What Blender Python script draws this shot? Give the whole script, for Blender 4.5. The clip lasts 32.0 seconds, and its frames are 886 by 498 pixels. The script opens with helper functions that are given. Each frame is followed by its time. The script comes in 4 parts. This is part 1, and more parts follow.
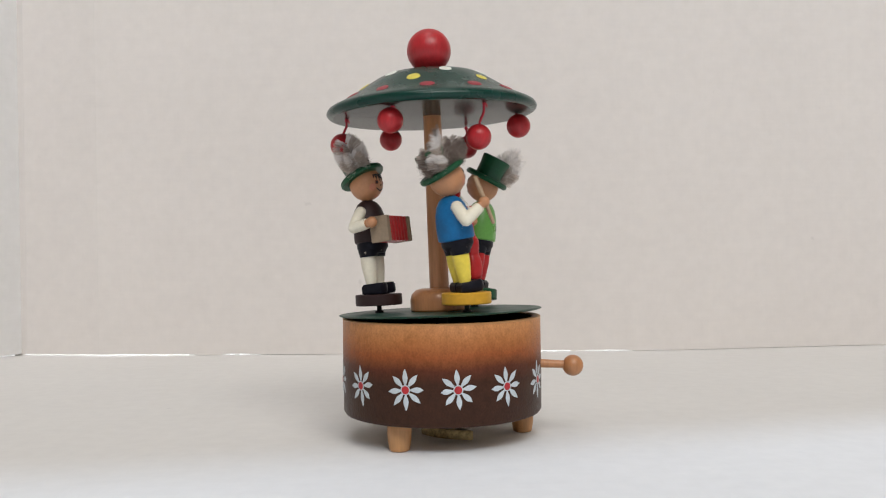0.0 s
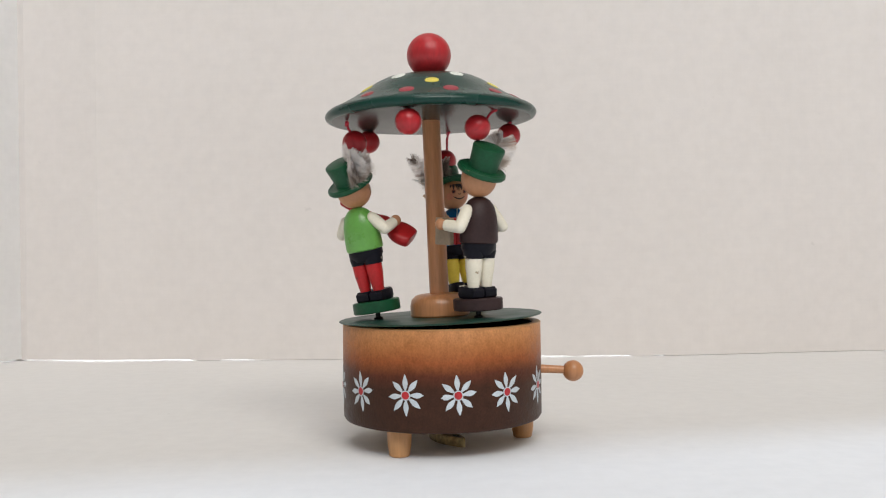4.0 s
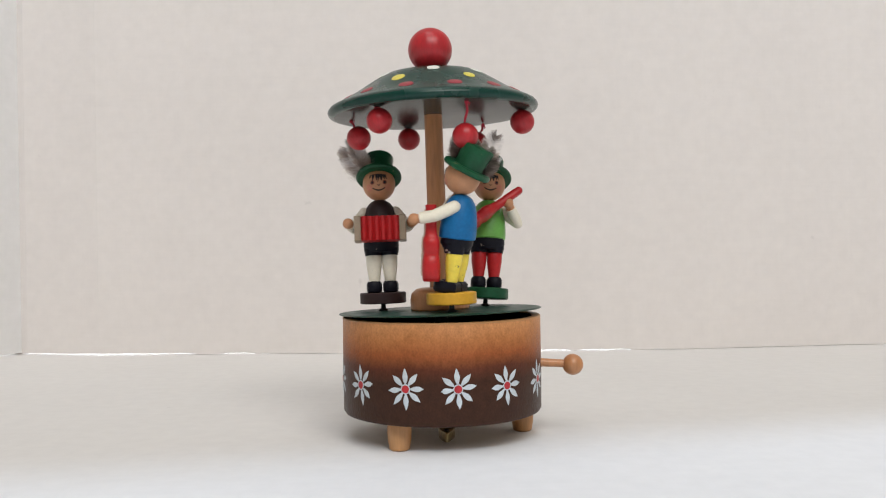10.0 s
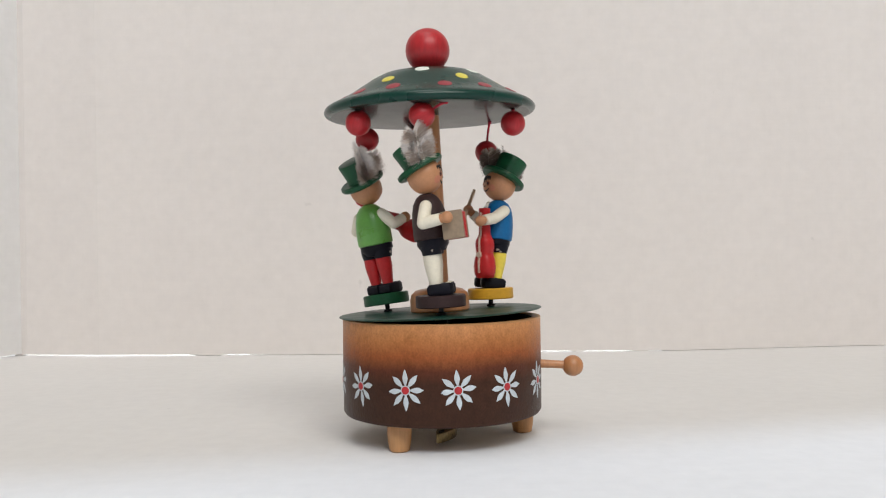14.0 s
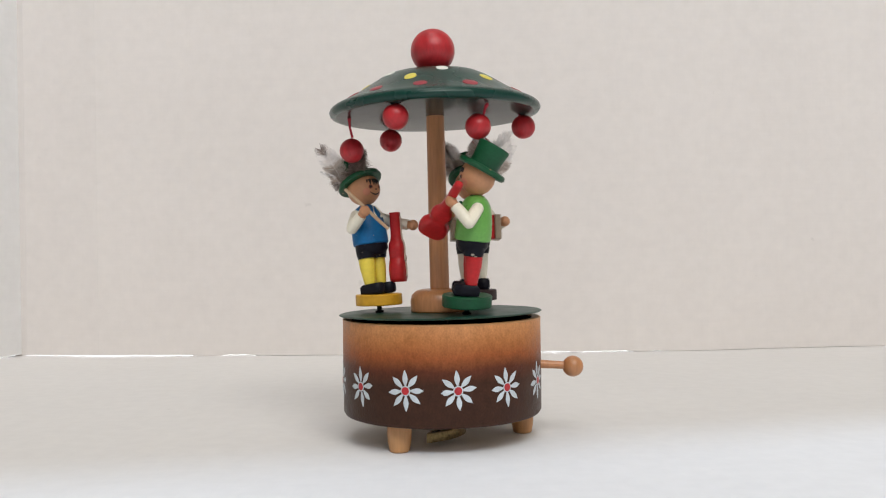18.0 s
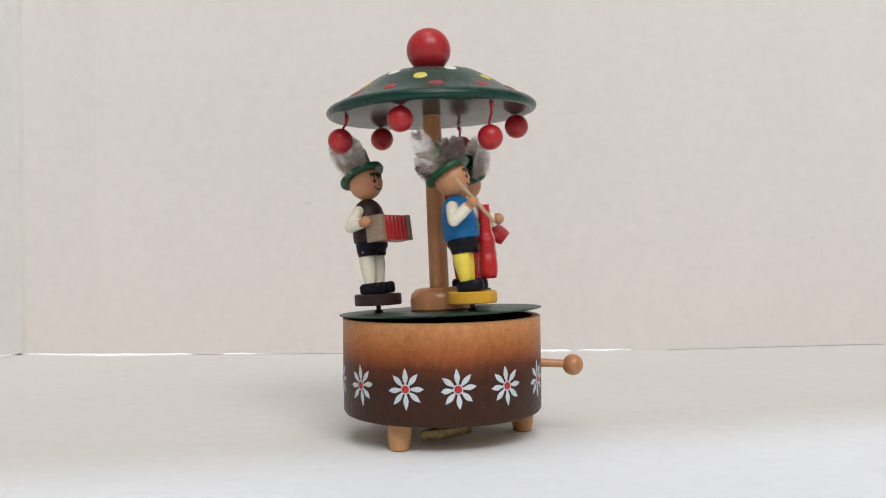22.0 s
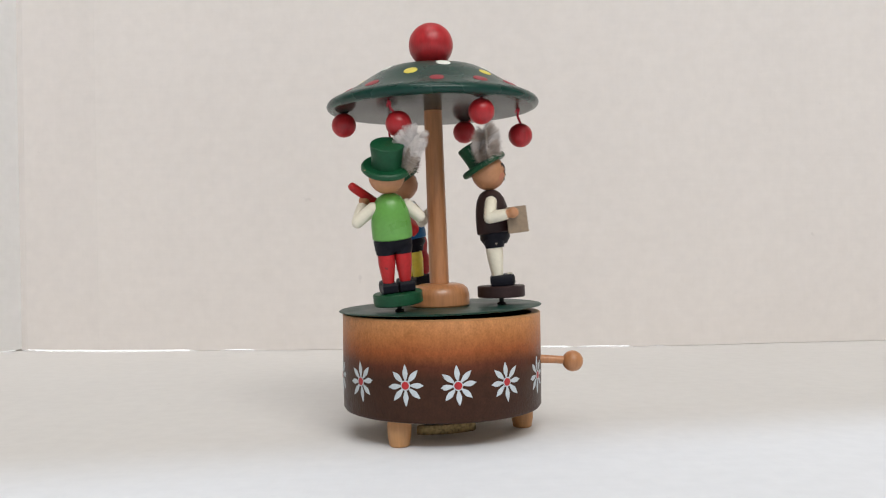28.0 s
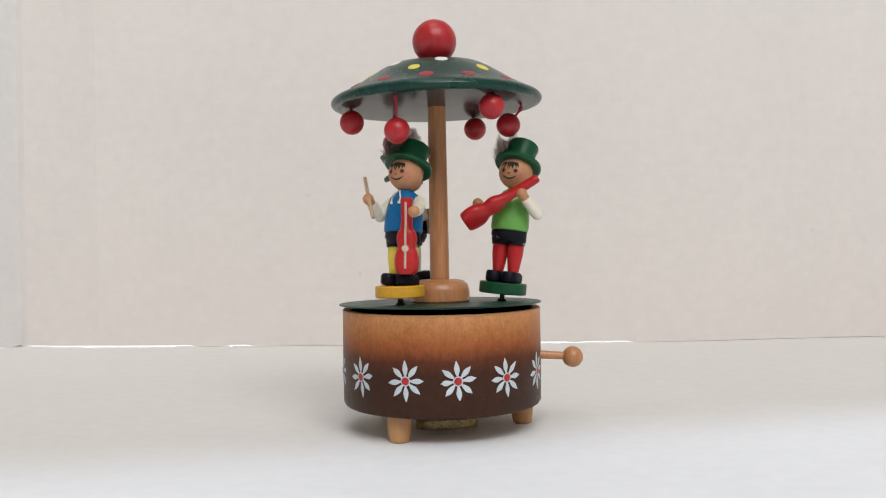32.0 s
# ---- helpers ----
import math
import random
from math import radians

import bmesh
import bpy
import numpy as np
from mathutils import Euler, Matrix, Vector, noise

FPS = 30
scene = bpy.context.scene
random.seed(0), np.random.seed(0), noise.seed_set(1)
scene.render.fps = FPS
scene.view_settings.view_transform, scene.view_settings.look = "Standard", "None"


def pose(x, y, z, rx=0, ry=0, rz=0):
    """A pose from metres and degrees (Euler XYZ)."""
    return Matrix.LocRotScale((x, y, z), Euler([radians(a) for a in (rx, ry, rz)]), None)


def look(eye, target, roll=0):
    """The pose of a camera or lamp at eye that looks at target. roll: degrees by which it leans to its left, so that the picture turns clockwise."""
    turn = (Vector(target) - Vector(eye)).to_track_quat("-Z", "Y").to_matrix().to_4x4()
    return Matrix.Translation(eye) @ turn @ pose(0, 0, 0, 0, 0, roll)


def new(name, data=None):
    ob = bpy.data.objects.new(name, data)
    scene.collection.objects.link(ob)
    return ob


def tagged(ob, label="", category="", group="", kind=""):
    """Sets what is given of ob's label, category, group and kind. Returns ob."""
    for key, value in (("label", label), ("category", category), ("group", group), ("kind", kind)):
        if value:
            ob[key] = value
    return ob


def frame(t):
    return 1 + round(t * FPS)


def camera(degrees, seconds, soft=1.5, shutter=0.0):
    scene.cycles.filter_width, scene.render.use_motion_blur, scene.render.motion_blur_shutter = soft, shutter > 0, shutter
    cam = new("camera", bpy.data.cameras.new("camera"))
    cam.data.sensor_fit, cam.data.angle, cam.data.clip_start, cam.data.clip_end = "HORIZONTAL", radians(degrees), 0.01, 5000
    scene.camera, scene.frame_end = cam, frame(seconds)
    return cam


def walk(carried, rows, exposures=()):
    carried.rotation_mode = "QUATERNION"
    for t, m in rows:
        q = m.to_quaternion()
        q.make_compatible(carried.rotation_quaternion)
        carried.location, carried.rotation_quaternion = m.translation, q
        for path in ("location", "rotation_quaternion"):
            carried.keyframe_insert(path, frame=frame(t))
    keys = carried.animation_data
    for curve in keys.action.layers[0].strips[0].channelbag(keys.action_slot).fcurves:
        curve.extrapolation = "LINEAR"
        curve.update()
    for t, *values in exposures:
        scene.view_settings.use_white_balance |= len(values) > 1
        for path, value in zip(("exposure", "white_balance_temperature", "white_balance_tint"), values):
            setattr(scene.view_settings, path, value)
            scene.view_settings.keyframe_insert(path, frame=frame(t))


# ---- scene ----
import itertools

# ---- camera: fixed stand, slow tilt ----
PITCH = [(0.0, -1.5), (0.5, 1.5), (1.0, 6.1), (1.5, 6.6), (2.0, 7.7), (2.5, 9.4), (3.0, 9.2), (3.5, 8.1), (5.5, 7.7), (6.0, 7.5), (6.5, 7.7), (7.0, 6.1), (7.5, 6.1), (8.0, 6.6), (8.5, 3.1), (9.0, 0.0), (9.5, -1.7), (10.0, -3.0), (10.5, -1.5), (11.0, 0.0), (11.5, -1.5), (12.0, -1.5), (12.5, -1.5), (13.0, -0.4), (13.5, -3.0), (14.0, -0.9), (14.5, -3.9), (16.5, -1.5), (17.0, -1.5), (17.5, -1.5), (18.0, 0.0), (18.5, 1.5), (19.0, 2.0), (19.5, 3.1), (20.0, 3.1), (20.5, -1.7), (21.0, 0.0), (21.5, -1.5), (22.0, -2.6), (22.5, -4.6), (23.0, -7.4), (23.5, -11.1), (24.0, -15.5), (24.5, -17.9), (25.0, -16.4), (25.5, -12.2), (27.5, -7.6), (28.0, -9.2), (28.5, -10.7), (29.0, -10.7), (29.5, -9.6), (30.0, -10.7), (30.5, -13.3), (31.0, -13.8), (31.5, -12.2), (32.0, -16.6)]
EYE = (0.0, -0.4126, 0.0868)
cam = camera(52.2, 32.0, soft=1.15, shutter=0.4)
walk(cam, [(t, pose(*EYE, 90 - (5.0 - dy) / 1600 * 57.2958, 0, 0) @ pose(0, 0, 0, 0, 0, -0.8)) for t, dy in PITCH],
     exposures=[(0, -0.10), (0.9, 0.0), (32, 0.0)])

# ---- light: one large window to the front right of the table, added lamps overhead and behind, sky outside ----
world = bpy.data.worlds.new("world")
scene.world = world
world.use_nodes = True
wn = world.node_tree
sky = wn.nodes.new("ShaderNodeTexSky")
sky.sky_type, sky.sun_disc = "NISHITA", False
sky.sun_elevation, sky.sun_rotation = radians(40), radians(140)
wn.links.new(sky.outputs[0], wn.nodes["Background"].inputs[0])
wn.nodes["Background"].inputs[1].default_value = 0.12


def area(name, w, h, m, power, color):
    data = bpy.data.lights.new(name, "AREA")
    data.shape, data.size, data.size_y, data.energy, data.color = "RECTANGLE", w, h, power, color
    ob = new(name, data)
    ob.matrix_world = m
    return ob


area("window_light", 3.4, 2.0, look((0.85, -3.25, 3.7), (0.0, 0, 0.1)), 156, (1.0, 0.967, 0.908))
# added fill from above to soften the drum's shadow
area("overhead_fill", 1.9, 1.9, look((-0.2, -0.5, 4.72), (-0.2, -0.5001, 0)), 36, (1.0, 0.966, 0.905))
# added lamp behind the back board that brightens the slit at its foot
area("slit_light", 1.3, 0.26, look((-0.1, 0.88, 0.22), (-0.1, 0.45, 0.0)), 9.0, (0.98, 0.99, 1.0))
# cool sun added to lay the bright patch on the front paper
sun = new("sun", bpy.data.lights.new("sun", "SUN"))
sun.data.energy, sun.data.angle, sun.data.color = 1.60, radians(0.5), (0.56, 0.74, 1.0)
sun.matrix_world = look((0.25, -4.5, 4.5), (0, -0.015, 0))


# ---- materials ----
def material(name, color, rough=0.5, metal=0.0, var=0.12, scale=60.0, bump=0.1, bscale=400.0, stretch=(1, 1, 1), coat=0.0, spec=0.5, chip=None):
    """A painted, wooden or metal surface: colour varied at two scales, with fine relief."""
    mat = bpy.data.materials.new(name)
    mat.use_nodes = True
    nt = mat.node_tree
    bsdf = nt.nodes["Principled BSDF"]
    co = nt.nodes.new("ShaderNodeTexCoord")
    mp = nt.nodes.new("ShaderNodeMapping")
    mp.inputs["Scale"].default_value = stretch
    nt.links.new(co.outputs["Object"], mp.inputs[0])
    n1, n2 = nt.nodes.new("ShaderNodeTexNoise"), nt.nodes.new("ShaderNodeTexNoise")
    n1.inputs["Scale"].default_value, n2.inputs["Scale"].default_value = scale, bscale
    n1.inputs["Detail"].default_value, n2.inputs["Detail"].default_value = 4, 3
    nt.links.new(mp.outputs[0], n1.inputs[0])
    nt.links.new(mp.outputs[0], n2.inputs[0])
    add = nt.nodes.new("ShaderNodeMath")
    add.operation = "ADD"
    nt.links.new(n1.outputs[0], add.inputs[0])
    nt.links.new(n2.outputs[0], add.inputs[1])
    mr = nt.nodes.new("ShaderNodeMapRange")
    mr.inputs[1].default_value, mr.inputs[2].default_value = 0.6, 1.4
    mr.inputs[3].default_value, mr.inputs[4].default_value = 1 - var, 1 + var
    nt.links.new(add.outputs[0], mr.inputs[0])
    mul = nt.nodes.new("ShaderNodeVectorMath")
    mul.operation = "MULTIPLY"
    mul.inputs[0].default_value = color
    nt.links.new(mr.outputs[0], mul.inputs[1])
    nt.links.new(mul.outputs[0], bsdf.inputs["Base Color"])
    if chip:
        n3 = nt.nodes.new("ShaderNodeTexNoise")
        n3.inputs["Scale"].default_value, n3.inputs["Detail"].default_value = 330, 2
        nt.links.new(co.outputs["Object"], n3.inputs[0])
        edge = nt.nodes.new("ShaderNodeMapRange")
        edge.inputs[1].default_value, edge.inputs[2].default_value = 0.745, 0.775
        nt.links.new(n3.outputs[0], edge.inputs[0])
        mixc = nt.nodes.new("ShaderNodeMixRGB")
        mixc.inputs[2].default_value = (*chip, 1)
        nt.links.new(edge.outputs[0], mixc.inputs[0])
        nt.links.new(mul.outputs[0], mixc.inputs[1])
        nt.links.new(mixc.outputs[0], bsdf.inputs["Base Color"])
    rr = nt.nodes.new("ShaderNodeMapRange")
    rr.inputs[1].default_value, rr.inputs[2].default_value = 0.3, 0.7
    rr.inputs[3].default_value, rr.inputs[4].default_value = rough * 0.86, min(1, rough * 1.16)
    nt.links.new(n1.outputs[0], rr.inputs[0])
    nt.links.new(rr.outputs[0], bsdf.inputs["Roughness"])
    bsdf.inputs["Metallic"].default_value = metal
    bsdf.inputs["Specular IOR Level"].default_value = spec
    bsdf.inputs["Coat Weight"].default_value = coat
    bsdf.inputs["Coat Roughness"].default_value = 0.12
    if bump:
        b = nt.nodes.new("ShaderNodeBump")
        b.inputs["Strength"].default_value, b.inputs["Distance"].default_value = bump, 0.0004
        nt.links.new(n2.outputs[0], b.inputs["Height"])
        nt.links.new(b.outputs[0], bsdf.inputs["Normal"])
    return mat


GREEN = material("dark_green_lacquer", (0.0035, 0.038, 0.028), 0.27, var=0.14, scale=70, bump=0.05, bscale=500, coat=0.0, spec=0.34)
TABLEGREEN = material("worn_green_lacquer", (0.0045, 0.042, 0.030), 0.42, var=0.12, scale=70, bump=0.03, bscale=500, spec=0.4)
HATGREEN = material("hat_green_paint", (0.005, 0.070, 0.027), 0.40, var=0.25, scale=200, bump=0.12, bscale=900, spec=0.32, chip=(0.30, 0.22, 0.13))
LIME = material("light_green_paint", (0.125, 0.34, 0.066), 0.30, var=0.12, scale=160, bump=0.1, bscale=800, spec=0.5, chip=(0.05, 0.10, 0.03))
BLUE = material("blue_paint", (0.003, 0.118, 0.305), 0.45, var=0.2, scale=160, bump=0.1, bscale=800, spec=0.32, chip=(0.25, 0.28, 0.30))
BROWN = material("dark_brown_paint", (0.031, 0.0145, 0.0145), 0.5, var=0.25, scale=160, bump=0.1, bscale=800, spec=0.32, chip=(0.22, 0.14, 0.09))
NAVY = material("navy_black_paint", (0.006, 0.006, 0.011), 0.45, var=0.3, scale=200, bump=0.2, bscale=700, spec=0.16, chip=(0.35, 0.30, 0.24))
RED = material("red_stained_wood", (0.42, 0.018, 0.024), 0.36, var=0.24, scale=260, bump=0.14, bscale=900, spec=0.45, stretch=(1, 1, 0.25))
INSTR = material("glossy_red_paint", (0.44, 0.016, 0.018), 0.36, var=0.18, scale=150, bump=0.1, bscale=700, spec=0.32, chip=(0.22, 0.02, 0.02))
WHITE = material("cream_white_paint", (0.78, 0.73, 0.60), 0.45, var=0.06, scale=200, bump=0.1, bscale=800, chip=(0.42, 0.34, 0.22))
YELLOW = material("yellow_ochre_paint", (0.62, 0.33, 0.025), 0.42, var=0.12, scale=200, bump=0.12, bscale=700, spec=0.32, chip=(0.30, 0.17, 0.05))
LEMON = material("lemon_yellow_paint", (0.80, 0.63, 0.07), 0.42, var=0.1, scale=200, bump=0.1, bscale=700, chip=(0.16, 0.11, 0.04))
FLESH = material("bare_beech_wood", (0.49, 0.232, 0.112), 0.45, var=0.1, scale=180, bump=0.08, bscale=700)
IRIS = material("red_brown_eye_paint", (0.20, 0.05, 0.03), 0.45, var=0.1, bump=0)
CHEEK = material("rouge_paint", (0.52, 0.20, 0.115), 0.5, var=0.1, scale=180, bump=0.05, bscale=700)
INK = material("black_ink", (0.008, 0.007, 0.007), 0.5, var=0.1, bump=0)
WOOD = material("turned_beech", (0.44, 0.195, 0.080), 0.36, var=0.2, scale=220, bump=0.1, bscale=900, stretch=(1, 1, 0.12), coat=0.15)
PALEWOOD = material("pale_beech", (0.47, 0.235, 0.092), 0.42, var=0.16, scale=220, bump=0.1, bscale=900, stretch=(1, 1, 0.12))
BOUNCEWOOD = material("pale_bounce_wood", (0.40, 0.28, 0.17), 0.6, var=0.12, scale=120, bump=0.1, bscale=900)
BOWWOOD = material("bare_bow_wood", (0.47, 0.32, 0.20), 0.5, var=0.14, scale=250, bump=0.1, bscale=900)
TAN = material("tan_paint", (0.27, 0.20, 0.135), 0.5, var=0.15, scale=200, bump=0.1, bscale=800)
STRING = material("pale_cream_strip_paint", (0.55, 0.43, 0.34), 0.5, var=0.12, scale=300, bump=0.1, bscale=900)
GAPSHADE = material("gap_shade_black", (0.012, 0.010, 0.009), 0.8, var=0.2, bump=0)
SILVER = material("grey_gloss_underside", (0.032, 0.040, 0.036), 0.20, var=0.04, scale=50, bump=0.0, bscale=300, coat=0.0, spec=0.05)
BRASS = material("worn_brass", (0.24, 0.175, 0.08), 0.42, metal=0.85, var=0.6, scale=420, bump=0.15, bscale=900)
STEEL = material("blackened_steel", (0.02, 0.02, 0.02), 0.4, metal=0.6, var=0.2, bump=0)
CORD = material("red_cord", (0.42, 0.012, 0.03), 0.7, var=0.2, scale=300, bump=0.2, bscale=2500)
DOTW = material("white_dot_paint", (0.78, 0.80, 0.74), 0.4, var=0.08, scale=300, bump=0.08, bscale=900)
DOTY = material("yellow_dot_paint", (0.72, 0.62, 0.10), 0.4, var=0.1, scale=300, bump=0.08, bscale=900)
DOTR = material("red_dot_paint", (0.32, 0.03, 0.045), 0.4, var=0.12, scale=300, bump=0.08, bscale=900)
PETAL = material("white_petal_paint", (0.52, 0.57, 0.60), 0.6, var=0.14, scale=500, bump=0.1, bscale=1500)
def down_material(name, color):
    """Soft down: half of the light passes through the barbs."""
    mat = material(name, color, 0.9, var=0.22, scale=350, bump=0)
    nt = mat.node_tree
    bsdf = nt.nodes["Principled BSDF"]
    src = bsdf.inputs["Base Color"].links[0].from_socket
    tr = nt.nodes.new("ShaderNodeBsdfTranslucent")
    mix = nt.nodes.new("ShaderNodeMixShader")
    mix.inputs[0].default_value = 0.48
    nt.links.new(src, tr.inputs[0])
    nt.links.new(bsdf.outputs[0], mix.inputs[1])
    nt.links.new(tr.outputs[0], mix.inputs[2])
    clear = nt.nodes.new("ShaderNodeBsdfTransparent")
    thin = nt.nodes.new("ShaderNodeMixShader")
    thin.inputs[0].default_value = 0.32
    nt.links.new(mix.outputs[0], thin.inputs[1])
    nt.links.new(clear.outputs[0], thin.inputs[2])
    nt.links.new(thin.outputs[0], nt.nodes["Material Output"].inputs[0])
    bsdf.inputs["Specular IOR Level"].default_value = 0.1
    return mat


PLUME = down_material("pale_grey_down", (0.92, 0.89, 0.87))
PLUMED = down_material("brown_grey_down", (0.62, 0.54, 0.48))
PLUMEDARK = down_material("dark_brown_down", (0.27, 0.215, 0.19))
ROOM = material("room_plaster", (0.40, 0.386, 0.37), 0.9, var=0.03, scale=3, bump=0.02, bscale=60)


def drum_material():
    """Varnished maple, air-brushed from honey to dark brown below."""
    mat = material("airbrushed_maple", (1, 1, 1), 0.38, var=0.27, scale=340, bump=0.35, bscale=1300, stretch=(1, 1, 0.8), coat=0.0, spec=0.17)
    nt = mat.node_tree
    co = nt.nodes.new("ShaderNodeTexCoord")
    sx = nt.nodes.new("ShaderNodeSeparateXYZ")
    nt.links.new(co.outputs["Object"], sx.inputs[0])
    nz = nt.nodes.new("ShaderNodeTexNoise")
    nz.inputs["Scale"].default_value = 45
    nt.links.new(co.outputs["Object"], nz.inputs[0])
    ma = nt.nodes.new("ShaderNodeMath")
    ma.operation, ma.inputs[1].default_value = "MULTIPLY_ADD", 0.004
    nt.links.new(nz.outputs[0], ma.inputs[0])
    nt.links.new(sx.outputs["Z"], ma.inputs[2])
    mr = nt.nodes.new("ShaderNodeMapRange")
    mr.inputs[1].default_value, mr.inputs[2].default_value = 0.0138, 0.0572
    nt.links.new(ma.outputs[0], mr.inputs[0])
    ramp = nt.nodes.new("ShaderNodeValToRGB")
    el = ramp.color_ramp.elements
    el[0].position, el[0].color = 0.0, (0.046, 0.0185, 0.0098, 1)
    el[1].position, el[1].color = 1.0, (0.54, 0.255, 0.105, 1)
    for p, c in ((0.42, (0.048, 0.0185, 0.0098, 1)), (0.55, (0.096, 0.028, 0.0135, 1)), (0.68, (0.275, 0.082, 0.026, 1)), (0.82, (0.40, 0.155, 0.054, 1))):
        e = el.new(p)
        e.color = c
    nt.links.new(mr.outputs[0], ramp.inputs[0])
    mul = [n for n in nt.nodes if n.bl_idname == "ShaderNodeVectorMath"][0]
    nt.links.new(ramp.outputs[0], mul.inputs[0])
    return mat


DRUM = drum_material()


def board_material(name, color, lying=False):
    """White board covered with fine woven paper."""
    mat = bpy.data.materials.new(name)
    mat.use_nodes = True
    nt = mat.node_tree
    bsdf = nt.nodes["Principled BSDF"]
    bsdf.inputs["Roughness"].default_value = 0.75
    co = nt.nodes.new("ShaderNodeTexCoord")
    outs = []
    for s in ((9, 120, 9) if lying else (9, 9, 170), (260, 13, 13), (3, 3, 3), (38, 38, 38)):
        mp = nt.nodes.new("ShaderNodeMapping")
        mp.inputs["Scale"].default_value = s
        nt.links.new(co.outputs["Object"], mp.inputs[0])
        n = nt.nodes.new("ShaderNodeTexNoise")
        n.inputs["Scale"].default_value, n.inputs["Detail"].default_value = 3.0, 5
        nt.links.new(mp.outputs[0], n.inputs[0])
        outs.append(n)
    acc = None
    for n, w in zip(outs, (0.22, 0.14, 0.45, 0.75)):
        m = nt.nodes.new("ShaderNodeMath")
        m.operation, m.inputs[1].default_value = "MULTIPLY_ADD", w
        nt.links.new(n.outputs[0], m.inputs[0])
        if acc is None:
            m.inputs[2].default_value = -0.78
        else:
            nt.links.new(acc.outputs[0], m.inputs[2])
        acc = m
    mr = nt.nodes.new("ShaderNodeMapRange")
    mr.inputs[1].default_value, mr.inputs[2].default_value = -0.3, 0.3
    mr.inputs[3].default_value, mr.inputs[4].default_value = 0.955, 1.045
    nt.links.new(acc.outputs[0], mr.inputs[0])
    mul = nt.nodes.new("ShaderNodeVectorMath")
    mul.operation = "MULTIPLY"
    mul.inputs[0].default_value = color
    # a few small scuffs and specks
    sp = nt.nodes.new("ShaderNodeTexNoise")
    sp.inputs["Scale"].default_value, sp.inputs["Detail"].default_value = 55.0, 3
    nt.links.new(co.outputs["Object"], sp.inputs[0])
    sr = nt.nodes.new("ShaderNodeMapRange")
    sr.inputs[1].default_value, sr.inputs[2].default_value = 0.735, 0.80
    sr.inputs[3].default_value, sr.inputs[4].default_value = 1.0, 0.86
    nt.links.new(sp.outputs[0], sr.inputs[0])
    both = nt.nodes.new("ShaderNodeMath")
    both.operation = "MULTIPLY"
    nt.links.new(mr.outputs[0], both.inputs[0])
    nt.links.new(sr.outputs[0], both.inputs[1])
    nt.links.new(both.outputs[0], mul.inputs[1])
    nt.links.new(mul.outputs[0], bsdf.inputs["Base Color"])
    b = nt.nodes.new("ShaderNodeBump")
    b.inputs["Strength"].default_value, b.inputs["Distance"].default_value = 0.12, 0.0008
    nt.links.new(acc.outputs[0], b.inputs["Height"])
    nt.links.new(b.outputs[0], bsdf.inputs["Normal"])
    return mat


BOARD = board_material("woven_white_board", (0.725, 0.686, 0.660))
# side board: the cool light falling on it is put into its colour
LITBOARD = board_material("side_board_light_tint", (0.74, 0.735, 0.73))
PAPER = board_material("white_table_paper", (0.668, 0.655, 0.642), True)


# ---- mesh tools ----
def lathe(bm, prof, m=Matrix(), mi=0, seg=32, sy=1.0):
    """Revolves (radius, height) pairs round z; a radius of 0 closes the end."""
    rings = []
    for r, z in prof:
        if r <= 1e-9:
            rings.append([bm.verts.new(m @ Vector((0, 0, z)))])
        else:
            rings.append([bm.verts.new(m @ Vector((r * math.cos(2 * math.pi * i / seg), sy * r * math.sin(2 * math.pi * i / seg), z))) for i in range(seg)])
    for a, b in zip(rings, rings[1:]):
        for i in range(seg):
            j = (i + 1) % seg
            if len(a) == 1 and len(b) == 1:
                continue
            if len(a) == 1:
                f = bm.faces.new((a[0], b[j], b[i]))
            elif len(b) == 1:
                f = bm.faces.new((a[i], a[j], b[0]))
            else:
                f = bm.faces.new((a[i], a[j], b[j], b[i]))
            f.material_index, f.smooth = mi, True


def ball(bm, c, r, mi=0, seg=24, sc=(1, 1, 1), m=Matrix()):
    n = max(6, seg // 2)
    prof = [(0 if i in (0, n) else r * math.sin(math.pi * i / n), -r * math.cos(math.pi * i / n)) for i in range(n + 1)]
    lathe(bm, prof, m @ Matrix.Translation(c) @ Matrix.Diagonal((*sc, 1)), mi, seg)


def tube(bm, pts, radii, mi=0, seg=10, m=Matrix(), flat=1.0):
    """A closed round rod through the points."""
    pts = [Vector(p) for p in pts]
    rings, up = [], Vector((0.3, 0.5, 0.81))
    for i, p in enumerate(pts):
        d = (pts[min(i + 1, len(pts) - 1)] - pts[max(i - 1, 0)]).normalized()
        u = d.cross(up)
        if u.length < 1e-4:
            u = d.cross(Vector((1, 0, 0)))
        u.normalize()
        v = d.cross(u)
        r = radii[i] if isinstance(radii, (list, tuple)) else radii
        rings.append([bm.verts.new(m @ (p + (u * math.cos(2 * math.pi * k / seg) + v * flat * math.sin(2 * math.pi * k / seg)) * r)) for k in range(seg)])
    for a, b in zip(rings, rings[1:]):
        for i in range(seg):
            f = bm.faces.new((a[i], b[i], b[(i + 1) % seg], a[(i + 1) % seg]))
            f.material_index, f.smooth = mi, True
    for ring, rev in ((rings[0], False), (rings[-1], True)):
        f = bm.faces.new(ring if not rev else ring[::-1])
        f.material_index = mi


